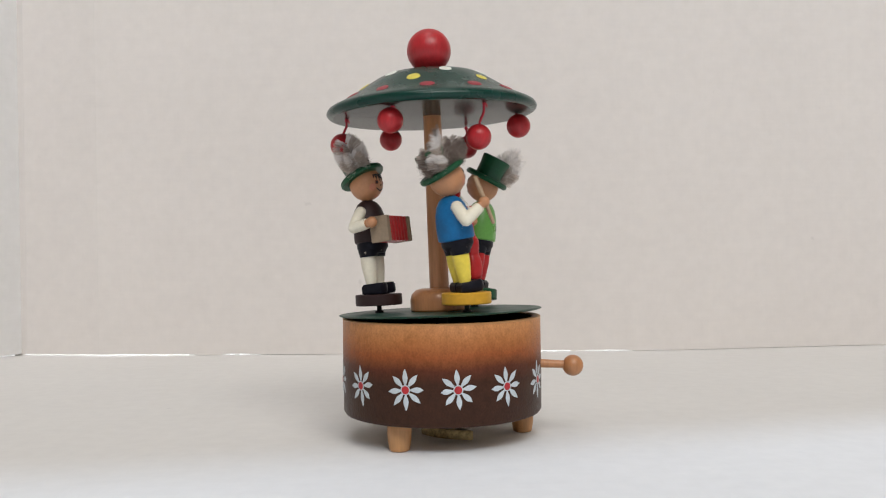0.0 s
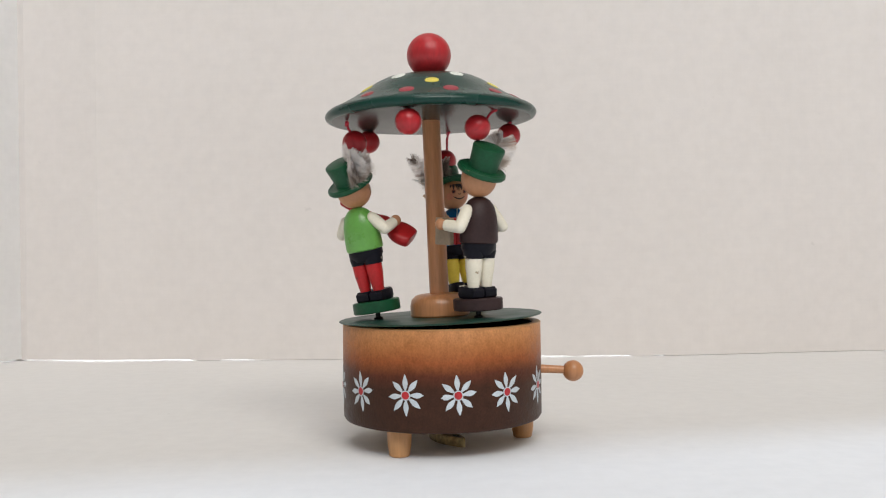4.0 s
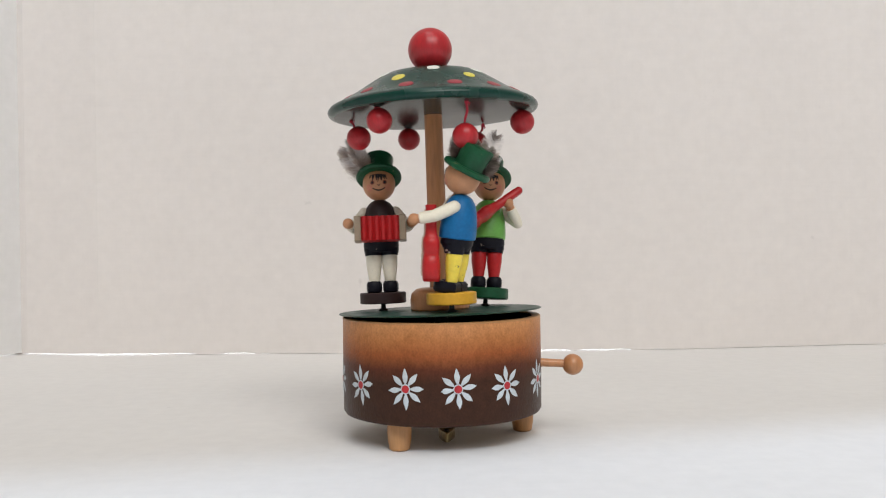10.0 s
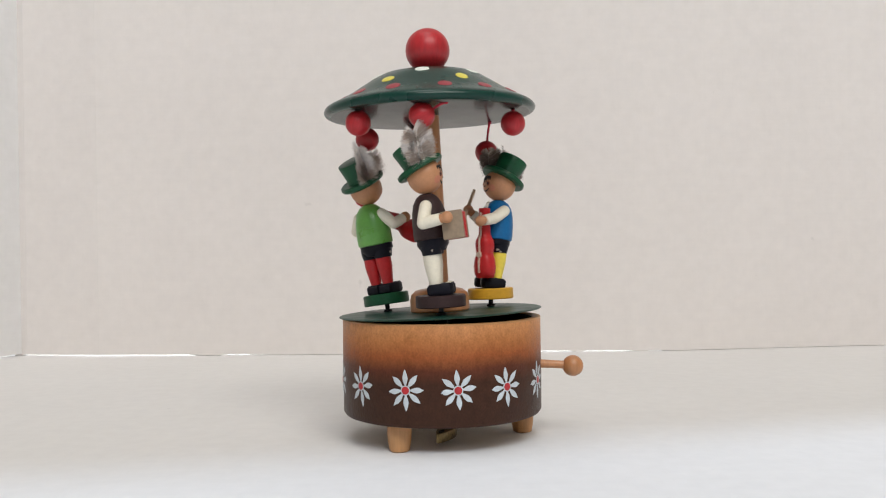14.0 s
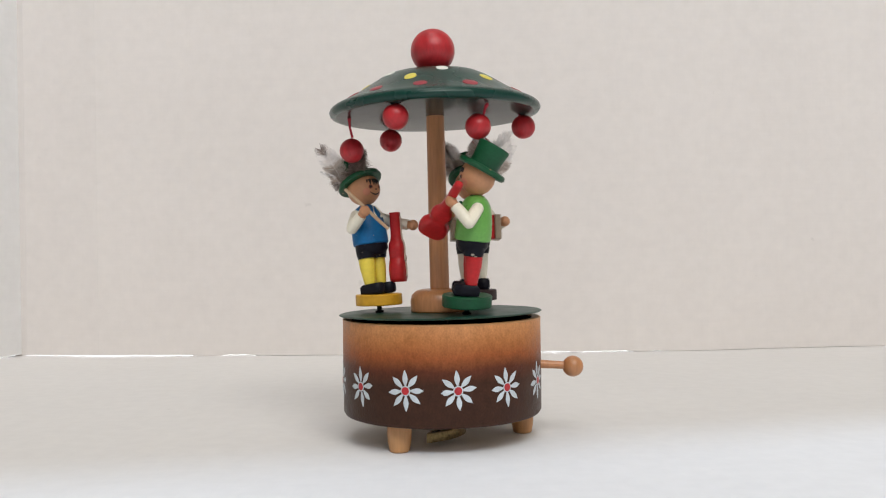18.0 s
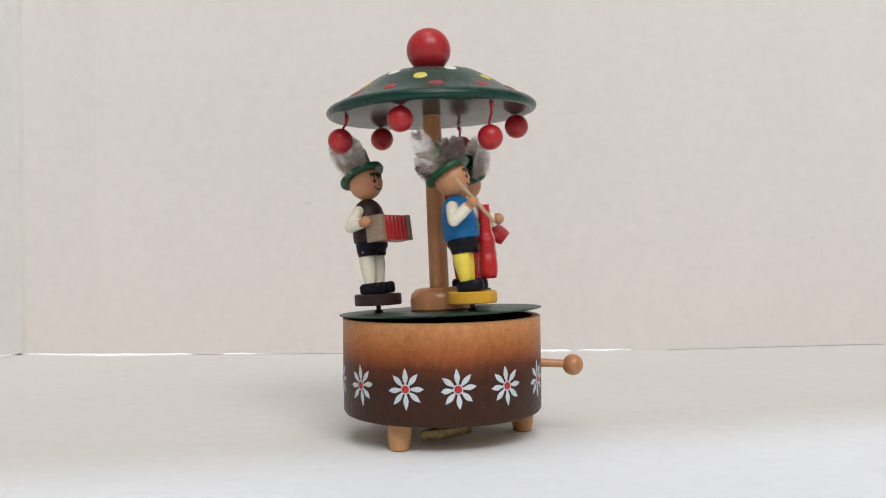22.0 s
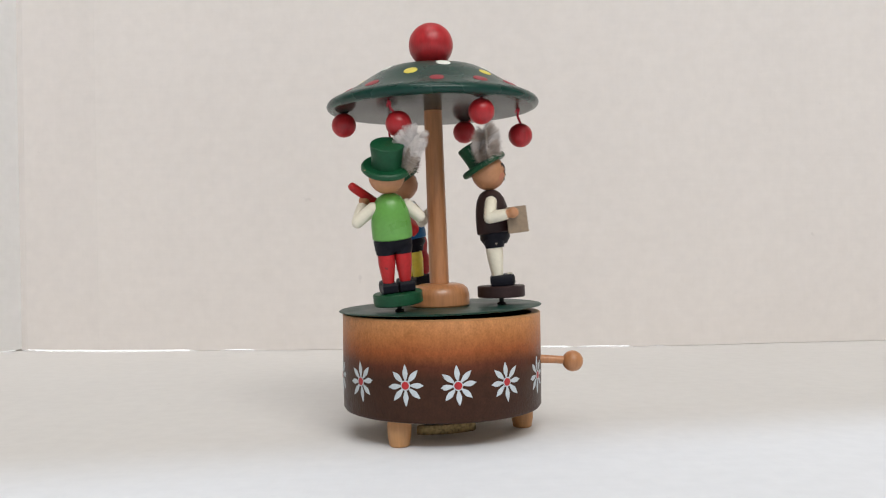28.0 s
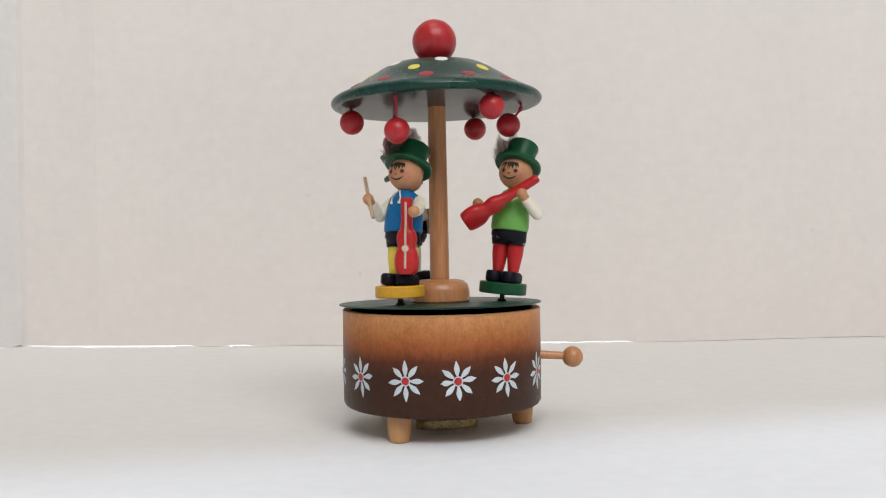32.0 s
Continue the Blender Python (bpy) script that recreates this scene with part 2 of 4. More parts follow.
def slab(bm, outline, thick, m=Matrix(), mi=0, edge=0.0006):
    """A flat body with rounded edges: the outline lies in x and y, the thickness along z."""
    c = Vector((sum(p[0] for p in outline) / len(outline), sum(p[1] for p in outline) / len(outline), 0))
    size = max((Vector((*p, 0)) - c).length for p in outline)
    k = 1 - edge / size
    rings = []
    for z, s in ((-thick / 2, k), (-thick / 2 + edge, 1), (thick / 2 - edge, 1), (thick / 2, k)):
        rings.append([bm.verts.new(m @ (c + (Vector((*p, 0)) - c) * s + Vector((0, 0, z)))) for p in outline])
    n = len(outline)
    for a, b in zip(rings, rings[1:]):
        for i in range(n):
            f = bm.faces.new((a[i], a[(i + 1) % n], b[(i + 1) % n], b[i]))
            f.material_index, f.smooth = mi, True
    for ring in (rings[0][::-1], rings[-1]):
        f = bm.faces.new(ring)
        f.material_index = mi


def block(bm, size, m=Matrix(), mi=0, edge=0.0006):
    w, h, t = size
    e = min(edge, w / 3, h / 3)
    o = [(-w / 2 + e, -h / 2), (w / 2 - e, -h / 2), (w / 2, -h / 2 + e), (w / 2, h / 2 - e), (w / 2 - e, h / 2), (-w / 2 + e, h / 2), (-w / 2, h / 2 - e), (-w / 2, -h / 2 + e)]
    slab(bm, o, t, m, mi, edge)


def mesh_of(name, bm, mats):
    bmesh.ops.recalc_face_normals(bm, faces=bm.faces[:])
    me = bpy.data.meshes.new(name)
    bm.to_mesh(me)
    bm.free()
    for mat in (mats if isinstance(mats, (list, tuple)) else (mats,)):
        me.materials.append(mat)
    me.set_sharp_from_angle(angle=radians(38))
    return me


def part(name, bm, mats, parent=None, label="", m=None):
    ob = new(name, mesh_of(name, bm, mats))
    if parent is not None:
        ob.parent = parent
    if m is not None:
        ob.matrix_basis = m
    if label:
        tagged(ob, label)
    return ob


def made(build, *args, **kw):
    bm = bmesh.new()
    build(bm, *args, **kw)
    return bm


# ---- the set: table paper, boards behind, unseen room round it ----
def sheet(name, pts, mat, label, thick=None):
    bm = bmesh.new()
    for quad in pts:
        bm.faces.new([bm.verts.new(p) for p in quad])
    bmesh.ops.remove_doubles(bm, verts=bm.verts[:], dist=1e-5)
    ob = part(name, bm, mat)
    ob.data.polygons.foreach_set("use_smooth", [False] * len(ob.data.polygons))
    if thick:
        mod = ob.modifiers.new("thickness", "SOLIDIFY")
        mod.thickness, mod.offset = thick, -1
    return tagged(ob, label, kind="structure")


def set_walls():
    sheet("ground", [((-3, -5.4, 0), (3, -5.4, 0), (3, 0.9, 0), (-3, 0.9, 0))], PAPER, "matt white paper covering the table top")
    # the back board bows slightly and leaves a slit of light along its foot
    line = [(-0.358, 0.3480), (-0.345, 0.3420), (-0.281, 0.3288), (-0.207, 0.3268), (-0.16, 0.3248), (-0.086, 0.3210), (0.08, 0.3168), (0.154, 0.3158), (0.212, 0.3182), (0.26, 0.3240), (0.332, 0.3310), (0.38, 0.3340), (0.55, 0.350), (0.70, 0.364)]
    rnd = random.Random(12)
    foot = []
    # from, to, least and most height of the slit
    slits = ((-0.350, -0.300, 0.0012, 0.0014), (-0.300, -0.245, 0.0015, 0.0017), (-0.245, -0.200, 0.0013, 0.0014), (-0.180, -0.158, 0.0011, 0.0013), (0.05, 0.100, 0.0014, 0.0016), (0.110, 0.150, 0.0012, 0.0013), (0.165, 0.178, 0.0006, 0.0009))
    for (xa, ya), (xb, yb) in zip(line, line[1:]):
        n = max(1, round((xb - xa) / 0.008))
        for k in range(n):
            x, y = xa + (xb - xa) * k / n, ya + (yb - ya) * k / n
            gap = rnd.uniform(0.0002, 0.0005)
            for u0, u1, g0, g1 in slits:
                if u0 < x < u1:
                    gap = rnd.uniform(g0, g1)
            foot.append((x, y, gap))
    foot.append((*line[-1], 0.0003))
    quads = [((xa, ya, ga), (xb, yb, gb), (xb, yb, 0.46), (xa, ya, 0.46)) for (xa, ya, ga), (xb, yb, gb) in zip(foot, foot[1:])]
    sheet("wall_back", quads, BOARD, "off-white woven display board standing behind", 0.004)
    sheet("wall_left", [((-0.46, 0.12, 0.0003), (-0.351, 0.3435, 0.0016), (-0.351, 0.3435, 0.46), (-0.46, 0.12, 0.46))], LITBOARD,
          "woven side board standing at an angle, cool light in its colour", -0.004)
    # room: unseen, added to close the set and shape the light
    Z = 4.8
    south = lambda x: -5.28 + (x + 3) / 6 * 1.41
    x0, x1, y0, y1 = -1.2, 0.8, -1.5, 0.5
    # unseen ceiling, left open above the table for the added overhead lamp
    roof = [[(xa, ya(xa), Z), (xb, ya(xb), Z), (xb, yb, Z), (xa, yb, Z)] for xa, xb, ya, yb in
            ((-3, x0, south, 0.9), (x1, 3, south, 0.9), (x0, x1, south, y0), (x0, x1, lambda x: y1, 0.9))]
    sheet("ceiling", roof, ROOM, "unseen grey-beige ceiling, opening added for overhead light")
    sheet("wall_west", [((-3, -5.4, 0), (-3, 0.9, 0), (-3, 0.9, Z), (-3, -5.4, Z))], ROOM, "plain grey-beige room wall")
    sheet("wall_east", [((3, -5.4, 0), (3, 0.9, 0), (3, 0.9, Z), (3, -5.4, Z))], ROOM, "plain grey-beige room wall")

    def holed(name, p, q, a0, a1, z0, z1):
        """A wall from p to q with an opening for light between the shares a0 and a1 of its length."""
        at = lambda u, v: (p[0] + (q[0] - p[0]) * u, p[1] + (q[1] - p[1]) * u, v)
        quads = []
        for u0, u1, v0, v1 in ((0, a0, 0, Z), (a1, 1, 0, Z), (a0, a1, 0, z0), (a0, a1, z1, Z)):
            quads.append([at(u0, v0), at(u1, v0), at(u1, v1), at(u0, v1)])
        sheet(name, quads, ROOM, "unseen grey-beige room wall, opening placed to shape the light")
    # unseen, slanted so that its opening edges the sun patch before the drum
    holed("wall_south", (-3, -5.28), (3, -3.87), 0.25, 0.94, 1.8, 4.5)
    # unseen wall with a low opening made up for the slit's lamp
    holed("wall_north", (-3, 0.9), (3, 0.9), 0.36, 0.60, 0.06, 0.40)


# ---- music box: drum, feet, lever, winding key ----
# headings of the hand-painted daisies
FLOWERS = (8.3, 36.8, 67.5, 98, 128, 159, 189, 220, 250, -79.5, -50.0, -19.6)


def flower(parent, ang):
    """A painted daisy, bent round the drum, its paint standing a hair proud."""
    R = 0.0449

    def wrap(u, v, h):
        a = ang + u / R
        return Vector(((R + h) * math.sin(a), -(R + h) * math.cos(a), 0.0277 + v))
    bm = bmesh.new()
    rnd = random.Random(int(ang * 1000))
    for k in range(8):
        a = math.radians(k * 45 + rnd.uniform(-4, 4) + 95)
        L = (0.0086, 0.0080, 0.0076, 0.0080)[k % 4] * rnd.uniform(0.94, 1.05)
        prof = [(0.0021, 0.00035), (0.0033, 0.0008), (0.0048, 0.0012), (0.0061, 0.0010), (L - 0.0008, 0.00045), (L, 0.00003)]
        rows = []
        for s, w in prof:
            row = []
            for side, h in ((-1, 0.00002), (0, 0.00022), (1, 0.00002)):
                u, v = s * math.cos(a) - side * w * math.sin(a), s * math.sin(a) + side * w * math.cos(a)
                row.append(bm.verts.new(wrap(u, v, h)))
            rows.append(row)
        for p, q in zip(rows, rows[1:]):
            for i in (0, 1):
                f = bm.faces.new((p[i], p[i + 1], q[i + 1], q[i]))
                f.smooth = True
    petals = part("painted_flower", bm, PETAL, parent, "white eight-petalled painted daisy")
    for nm, r0, r1, mat, h in (("flower_ring", 0.0, 0.0021, PETAL, 0.00024), ("flower_centre", 0.0, 0.00165, RED, 0.00034)):
        bm = bmesh.new()
        c = bm.verts.new(wrap(0, 0, h + 0.0001))
        ring = [bm.verts.new(wrap(r1 * math.cos(i * math.pi / 10), r1 * math.sin(i * math.pi / 10), h)) for i in range(20)]
        for i in range(20):
            bm.faces.new((c, ring[i], ring[(i + 1) % 20])).smooth = True
        part(nm, bm, mat, petals, "red painted centre" if mat is RED else "white ring round the centre")


def music_box():
    box = tagged(new("music_box"), "round wooden music box, brown drum with painted white daisies", "music box")
    box.location = (-0.0011, 0, 0)
    z0, z1, r = 0.0117, 0.0546, 0.0448
    drum = part("drum", made(lathe, [(r - 0.0034, z0 + 0.0003), (r - 0.0022, z0), (r - 0.0008, z0 + 0.0005), (r, z0 + 0.0018), (r + 0.0001, 0.03), (r, z1 - 0.0007), (r - 0.0004, z1), (r - 0.0034, z1),
                                     (r - 0.0038, z1 - 0.0006)], seg=128), DRUM, box, "maple drum shaded from honey to dark brown")
    # unseen underside, kept pale to throw light onto the paper below
    part("drum_bottom", made(lathe, [(0, z0 + 0.0002), (r - 0.0034, z0 + 0.0002), (r - 0.0034, z0 + 0.001), (0, z0 + 0.001)], seg=64), BOUNCEWOOD, box, "pale wooden underside, added to bounce light under the drum")
    # the gap's shade is put into this lining's near-black colour
    part("drum_recess", made(lathe, [(r - 0.0037, z1 - 0.0004), (r - 0.004, z1 - 0.006), (0, z1 - 0.006)], seg=64), GAPSHADE, box, "hollow under the turntable, its shade put in as near-black")
    # pale ring paints the highlight along the rounded upper edge
    part("rim_highlight", made(lathe, [(r + 0.00010, z1 - 0.0005), (r + 0.00008, z1 - 0.0002), (r - 0.0003, z1 + 0.00012), (r - 0.0030, z1 + 0.00012)], seg=128), PALEWOOD, box, "thin pale ring, the upper edge's highlight as colour")
    part("spindle", made(lathe, [(0.003, z1 - 0.006), (0.003, 0.0563), (0, 0.0563)], seg=20), STEEL, box)
    for ang in FLOWERS:
        flower(drum, radians(ang))
    foot = [(0, 0), (0.0036, 0), (0.0043, 0.0005), (0.0050, 0.0045), (0.0052, 0.009), (0.0050, z0 + 0.0004), (0, z0 + 0.0004)]
    for a, q in ((-122, 0.0348), (11, 0.0375), (130, 0.036)):
        part("foot", made(lathe, foot, seg=28), PALEWOOD, box, "turned pale wooden foot", pose(q * math.cos(radians(a)), q * math.sin(radians(a)), 0, 0, 0, a * 3))
    bm = made(tube, [(0.0425, -0.007, 0.0334), (0.0500, -0.0070, 0.0330), (0.0570, -0.0070, 0.0325)], [0.0020, 0.0018, 0.0018], seg=14)
    lever = part("lever", bm, WOOD, box, "wooden stop lever with a round knob")
    part("knob", made(ball, (0.0586, -0.0070, 0.0322), 0.0047, seg=32), WOOD, lever)
    key = tagged(new("winding_key"), "worn brass winding key under the drum")
    key.parent = box
    key.location = (0.0016, -0.0155, 0.0046)
    out = []
    for i in range(40):
        a = 2 * math.pi * i / 40
        w = 0.0136 * math.cos(a)
        out.append((w, (0.0027 - 0.0009 * math.cos(2 * a)) * math.sin(a)))
    part("key_wing", made(slab, out, 0.0040, mi=0, edge=0.0004), BRASS, key, "oval brass wing")
    part("key_boss", made(lathe, [(0, -0.0021), (0.0022, -0.0021), (0.0024, 0.0), (0.0018, 0.0022), (0.0015, 0.0072), (0, 0.0072)], seg=20), BRASS, key)
    for s in (-1, 1):
        part("key_hole", made(lathe, [(0, 0.00202), (0.0018, 0.00202), (0.0018, 0.0022), (0.0014, 0.0022), (0.0013, 0.00205)], Matrix.Translation((s * 0.0075, 0, 0)) @ Matrix.Diagonal((1.6, 0.6, 1, 1)), seg=20),
             STEEL, key)
    return box, key


# ---- carousel: turntable, pole, canopy with dots, hanging balls ----
CANOPY_TILT = Matrix.Translation((0, 0, 0.0899)) @ pose(0, 0, 0, 0.7, -0.7, 0) @ Matrix.Translation((0, 0, -0.0905))


def canopy_height(r):
    prof = CANOPY
    for (ra, za), (rb, zb) in zip(prof, prof[1:]):
        if ra <= r <= rb:
            k = (r - ra) / (rb - ra)
            return za + (zb - za) * k, math.atan2(zb - za, rb - ra)
    return prof[-1][1], 0


CANOPY = [(0, 0.1100), (0.0060, 0.1100), (0.0110, 0.1100), (0.0150, 0.1099), (0.0185, 0.1096), (0.0215, 0.1089), (0.0250, 0.1072), (0.0300, 0.1041), (0.0360, 0.1002), (0.0410, 0.0974), (0.0438, 0.0961), (0.0458, 0.0952), (0.0470, 0.0944), (0.0477, 0.0935), (0.0480, 0.0926)]


DROPS = (0.0152, 0.0057, 0.0104, 0.0057, 0.0125, 0.0070)


def hang_pose(k, rx=0, ry=0):
    """Where ball k hangs under the canopy, swung by the two angles."""
    a = radians(HANG_START + 60 * k)
    return pose(HANG_RADIUS * math.sin(a), -HANG_RADIUS * math.cos(a), 0.0900, rx, ry, 0)


HANG_START, HANG_RADIUS = 11, 0.039


def carousel():
    """Heights count from the underside of the turntable."""
    top = tagged(new("carousel"), "green turntable with wooden pole and dotted green canopy", "carousel")
    part("turntable", made(lathe, [(0, 0), (0.0440, 0), (0.0456, 0.0003), (0.0460, 0.0006), (0.0456, 0.0009), (0.0440, 0.0010), (0, 0.0010)], seg=128), TABLEGREEN, top, "thin dark green lacquered disc")
    part("pole_base", made(lathe, [(0, 0.001), (0.0130, 0.001), (0.0135, 0.0016), (0.0135, 0.0060), (0.0128, 0.0088), (0.0108, 0.0106), (0.0085, 0.0112), (0, 0.0112)], seg=64), WOOD, top, "rounded wooden pole base")
    part("pole", made(lathe, [(0.0044, 0.0110), (0.0044, 0.02), (0.0041, 0.0890), (0.0041, 0.0900)], seg=32), WOOD, top, "turned wooden pole")
    cap = part("canopy", made(lathe, [(0, 0.0905), (0.0435, 0.0903), (0.0451, 0.0904)], seg=128), SILVER, top, "glossy grey canopy underside", CANOPY_TILT)
    up = [(0.0451, 0.0904), (0.0462, 0.0905), (0.0471, 0.0909), (0.0477, 0.0916), (0.0480, 0.0925)] + [(r, z) for r, z in CANOPY[::-1][1:] if z > 0.0927]
    part("canopy_top", made(lathe, up, seg=128), GREEN, cap, "dark green lacquered canopy top")
    rnd = random.Random(4)
    for r, size, mat, lab, places in ((0.0245, 0.0030, DOTW, "white painted dot", (352, 44, 105, 171, 233, 291.5)), (0.0315, 0.0029, DOTY, "yellow painted dot", (21, 78, 142.5, 206, 266, 323)),
                                      (0.0395, 0.0031, DOTR, "red painted dot", (4, 32, 58, 88, 119, 162, 190, 217, 249, 276, 305, 334))):
        for place in places:
            z, slope = canopy_height(r)
            m = pose(0, 0, 0, 0, 0, place) @ Matrix.Translation((0, -r, z + 0.0001)) @ Matrix.Rotation(-slope, 4, "X")
            m = m @ Matrix.Diagonal((rnd.uniform(0.9, 1.1), rnd.uniform(0.85, 1.1), 1, 1))
            part("painted_dot", made(lathe, [(0, 0.00028), (size * 0.7, 0.00024), (size * 0.93, 0.00012), (size, -0.0002)], seg=20), mat, cap, lab, m)
    part("finial", made(ball, (0, 0, 0.1204), 0.01010, seg=48), RED, top, "large round red finial ball", CANOPY_TILT)
    balls = []
    for k in range(6):
        long = k % 2 == 0
        drop = DROPS[k]
        hang = new("hanging_ball", mesh_of("hanging_ball", made(ball, (0, 0, -drop), 0.0055, seg=36), RED))
        hang.parent = top
        hang.matrix_basis = hang_pose(k)
        tagged(hang, "red wooden ball on a longer cord" if long else "red wooden ball on a short cord")
        wob = 0.0006
        cord = made(tube, [(0, 0, 0.0002), (wob, 0, -drop * 0.3), (-wob * 0.6, wob, -drop * 0.6), (0, 0, -drop + 0.0045)], 0.00055, seg=8)
        ball(cord, (0.0002, 0, -0.0009), 0.00095, 0, 12, (1, 0.9, 1.15))
        tube(cord, [(0.0003, 0, -0.0009), (0.0013, -0.0004, -0.0013), (0.0015, -0.0002, -0.0024)], [0.0004, 0.00034, 0.0002], 0, 6)
        part("cord", cord, CORD, hang, "red knotted cord")
        part("ball_hole", made(lathe, [(0, -drop + 0.0056), (0.0009, -drop + 0.00548)], seg=12), INK, hang)
        balls.append(hang)
    return top, balls


# ---- the three figurines ----
M_FLESH, M_INK, M_HAT, M_VEST, M_NAVY, M_LEG, M_WHITE, M_CHEEK, M_IRIS = range(9)


def strand(bm, m, pts, hw, o, mi):
    """A fine tapering ribbon through the points."""
    n = len(pts) - 1
    rows = [[bm.verts.new(m @ (q + o * sg * hw * (1 - 0.75 * (i / n) ** 2))) for sg in (-1, 1)] for i, q in enumerate(pts)]
    for a, b in zip(rows, rows[1:]):
        f = bm.faces.new((a[0], a[1], b[1], b[0]))
        f.material_index, f.smooth = mi, True


def plume(bm, m, base, way, bend, length, width, face, shade, rnd, count=420, cup=0.2, fluff=0.3, tip=1.0, hw=0.0001):
    """A soft rounded feather: a bent quill with close curved barbs on both sides, downy and loose towards its foot.
    shade gives the slot (0 pale, 1 brown grey, 2 dark) for a place along the quill; face is the blade's normal."""
    base, way, bend, face = Vector(base), Vector(way).normalized(), Vector(bend), Vector(face)
    at = lambda s: base + way * (length * s) + bend * (s * s)
    tube(bm, [m @ at(i / 8) for i in range(9)], [0.00020 * (1 - 0.8 * i / 8) for i in range(9)], max(0, shade(0.5, rnd) - 1), 5)
    clump = {}
    for i in range(count):
        s = (i + rnd.random()) / count
        sg = 1 if i % 2 else -1
        t = (at(min(1, s + 0.02)) - at(max(0, s - 0.02))).normalized()
        nor = (face - t * face.dot(t)).normalized()
        side = t.cross(nor)
        bunch = clump.setdefault((sg, int(s * 29)), (rnd.uniform(0.95, 1.04), rnd.uniform(-0.05, 0.05), rnd.uniform(-0.10, 0.10)))
        loose = max(0.0, 1 - s / 0.45) * fluff
        u = 2 * (0.10 + (0.80 + 0.08 * tip) * s) - 1
        w = width * max(0.15, 1 - u * u) ** 0.42 * bunch[0] * rnd.uniform(0.90, 1.03)
        up = 0.25 + 0.35 * s + 1.1 * max(0, s - 0.72) / 0.28 + bunch[1] + rnd.gauss(0, 0.06 + loose)
        out = cup + bunch[2] + rnd.gauss(0, 0.05 + loose)
        d = (side * sg + t * up * 0.7 + nor * rnd.gauss(0, 0.05 + loose * 0.8)).normalized()
        p = at(s)
        pts = [p + d * (w * k) + (t * (0.22 * up) - nor * out) * (w * k * k) for k in (0, 0.35, 0.7, 1.0)]
        strand(bm, m, pts, hw * rnd.uniform(0.7, 1.3), (t + nor * rnd.gauss(0, 0.3)).normalized(), shade(s + 0.10, rnd))


def banded(*bands):
    """Shade along a quill from (end, slot) pairs with soft, frayed borders."""
    def shade(s, rnd):
        s += rnd.gauss(0, 0.035)
        for end, slot in bands:
            if s < end:
                return slot if rnd.random() < 0.88 else max(0, slot - 1)
        return bands[-1][1]
    return shade


def sleeve(bm, shoulder, elbow, hand, r=0.0026):
    s, e, h = Vector(shoulder), Vector(elbow), Vector(hand)
    ball(bm, s, r * 1.02, M_WHITE, 16)
    ball(bm, e, r * 0.98, M_WHITE, 16)
    w = e + (h - e) * 0.74
    tube(bm, [s, s.lerp(e, 0.5), e], [r, r * 1.05, r * 0.98], M_WHITE, 14)
    tube(bm, [e, e.lerp(w, 0.5), w], [r * 0.98, r, r * 0.92], M_WHITE, 14)
    ball(bm, h, 0.0025, M_FLESH, 16)
    tube(bm, [w, h], [0.0019, 0.0019], M_FLESH, 12)


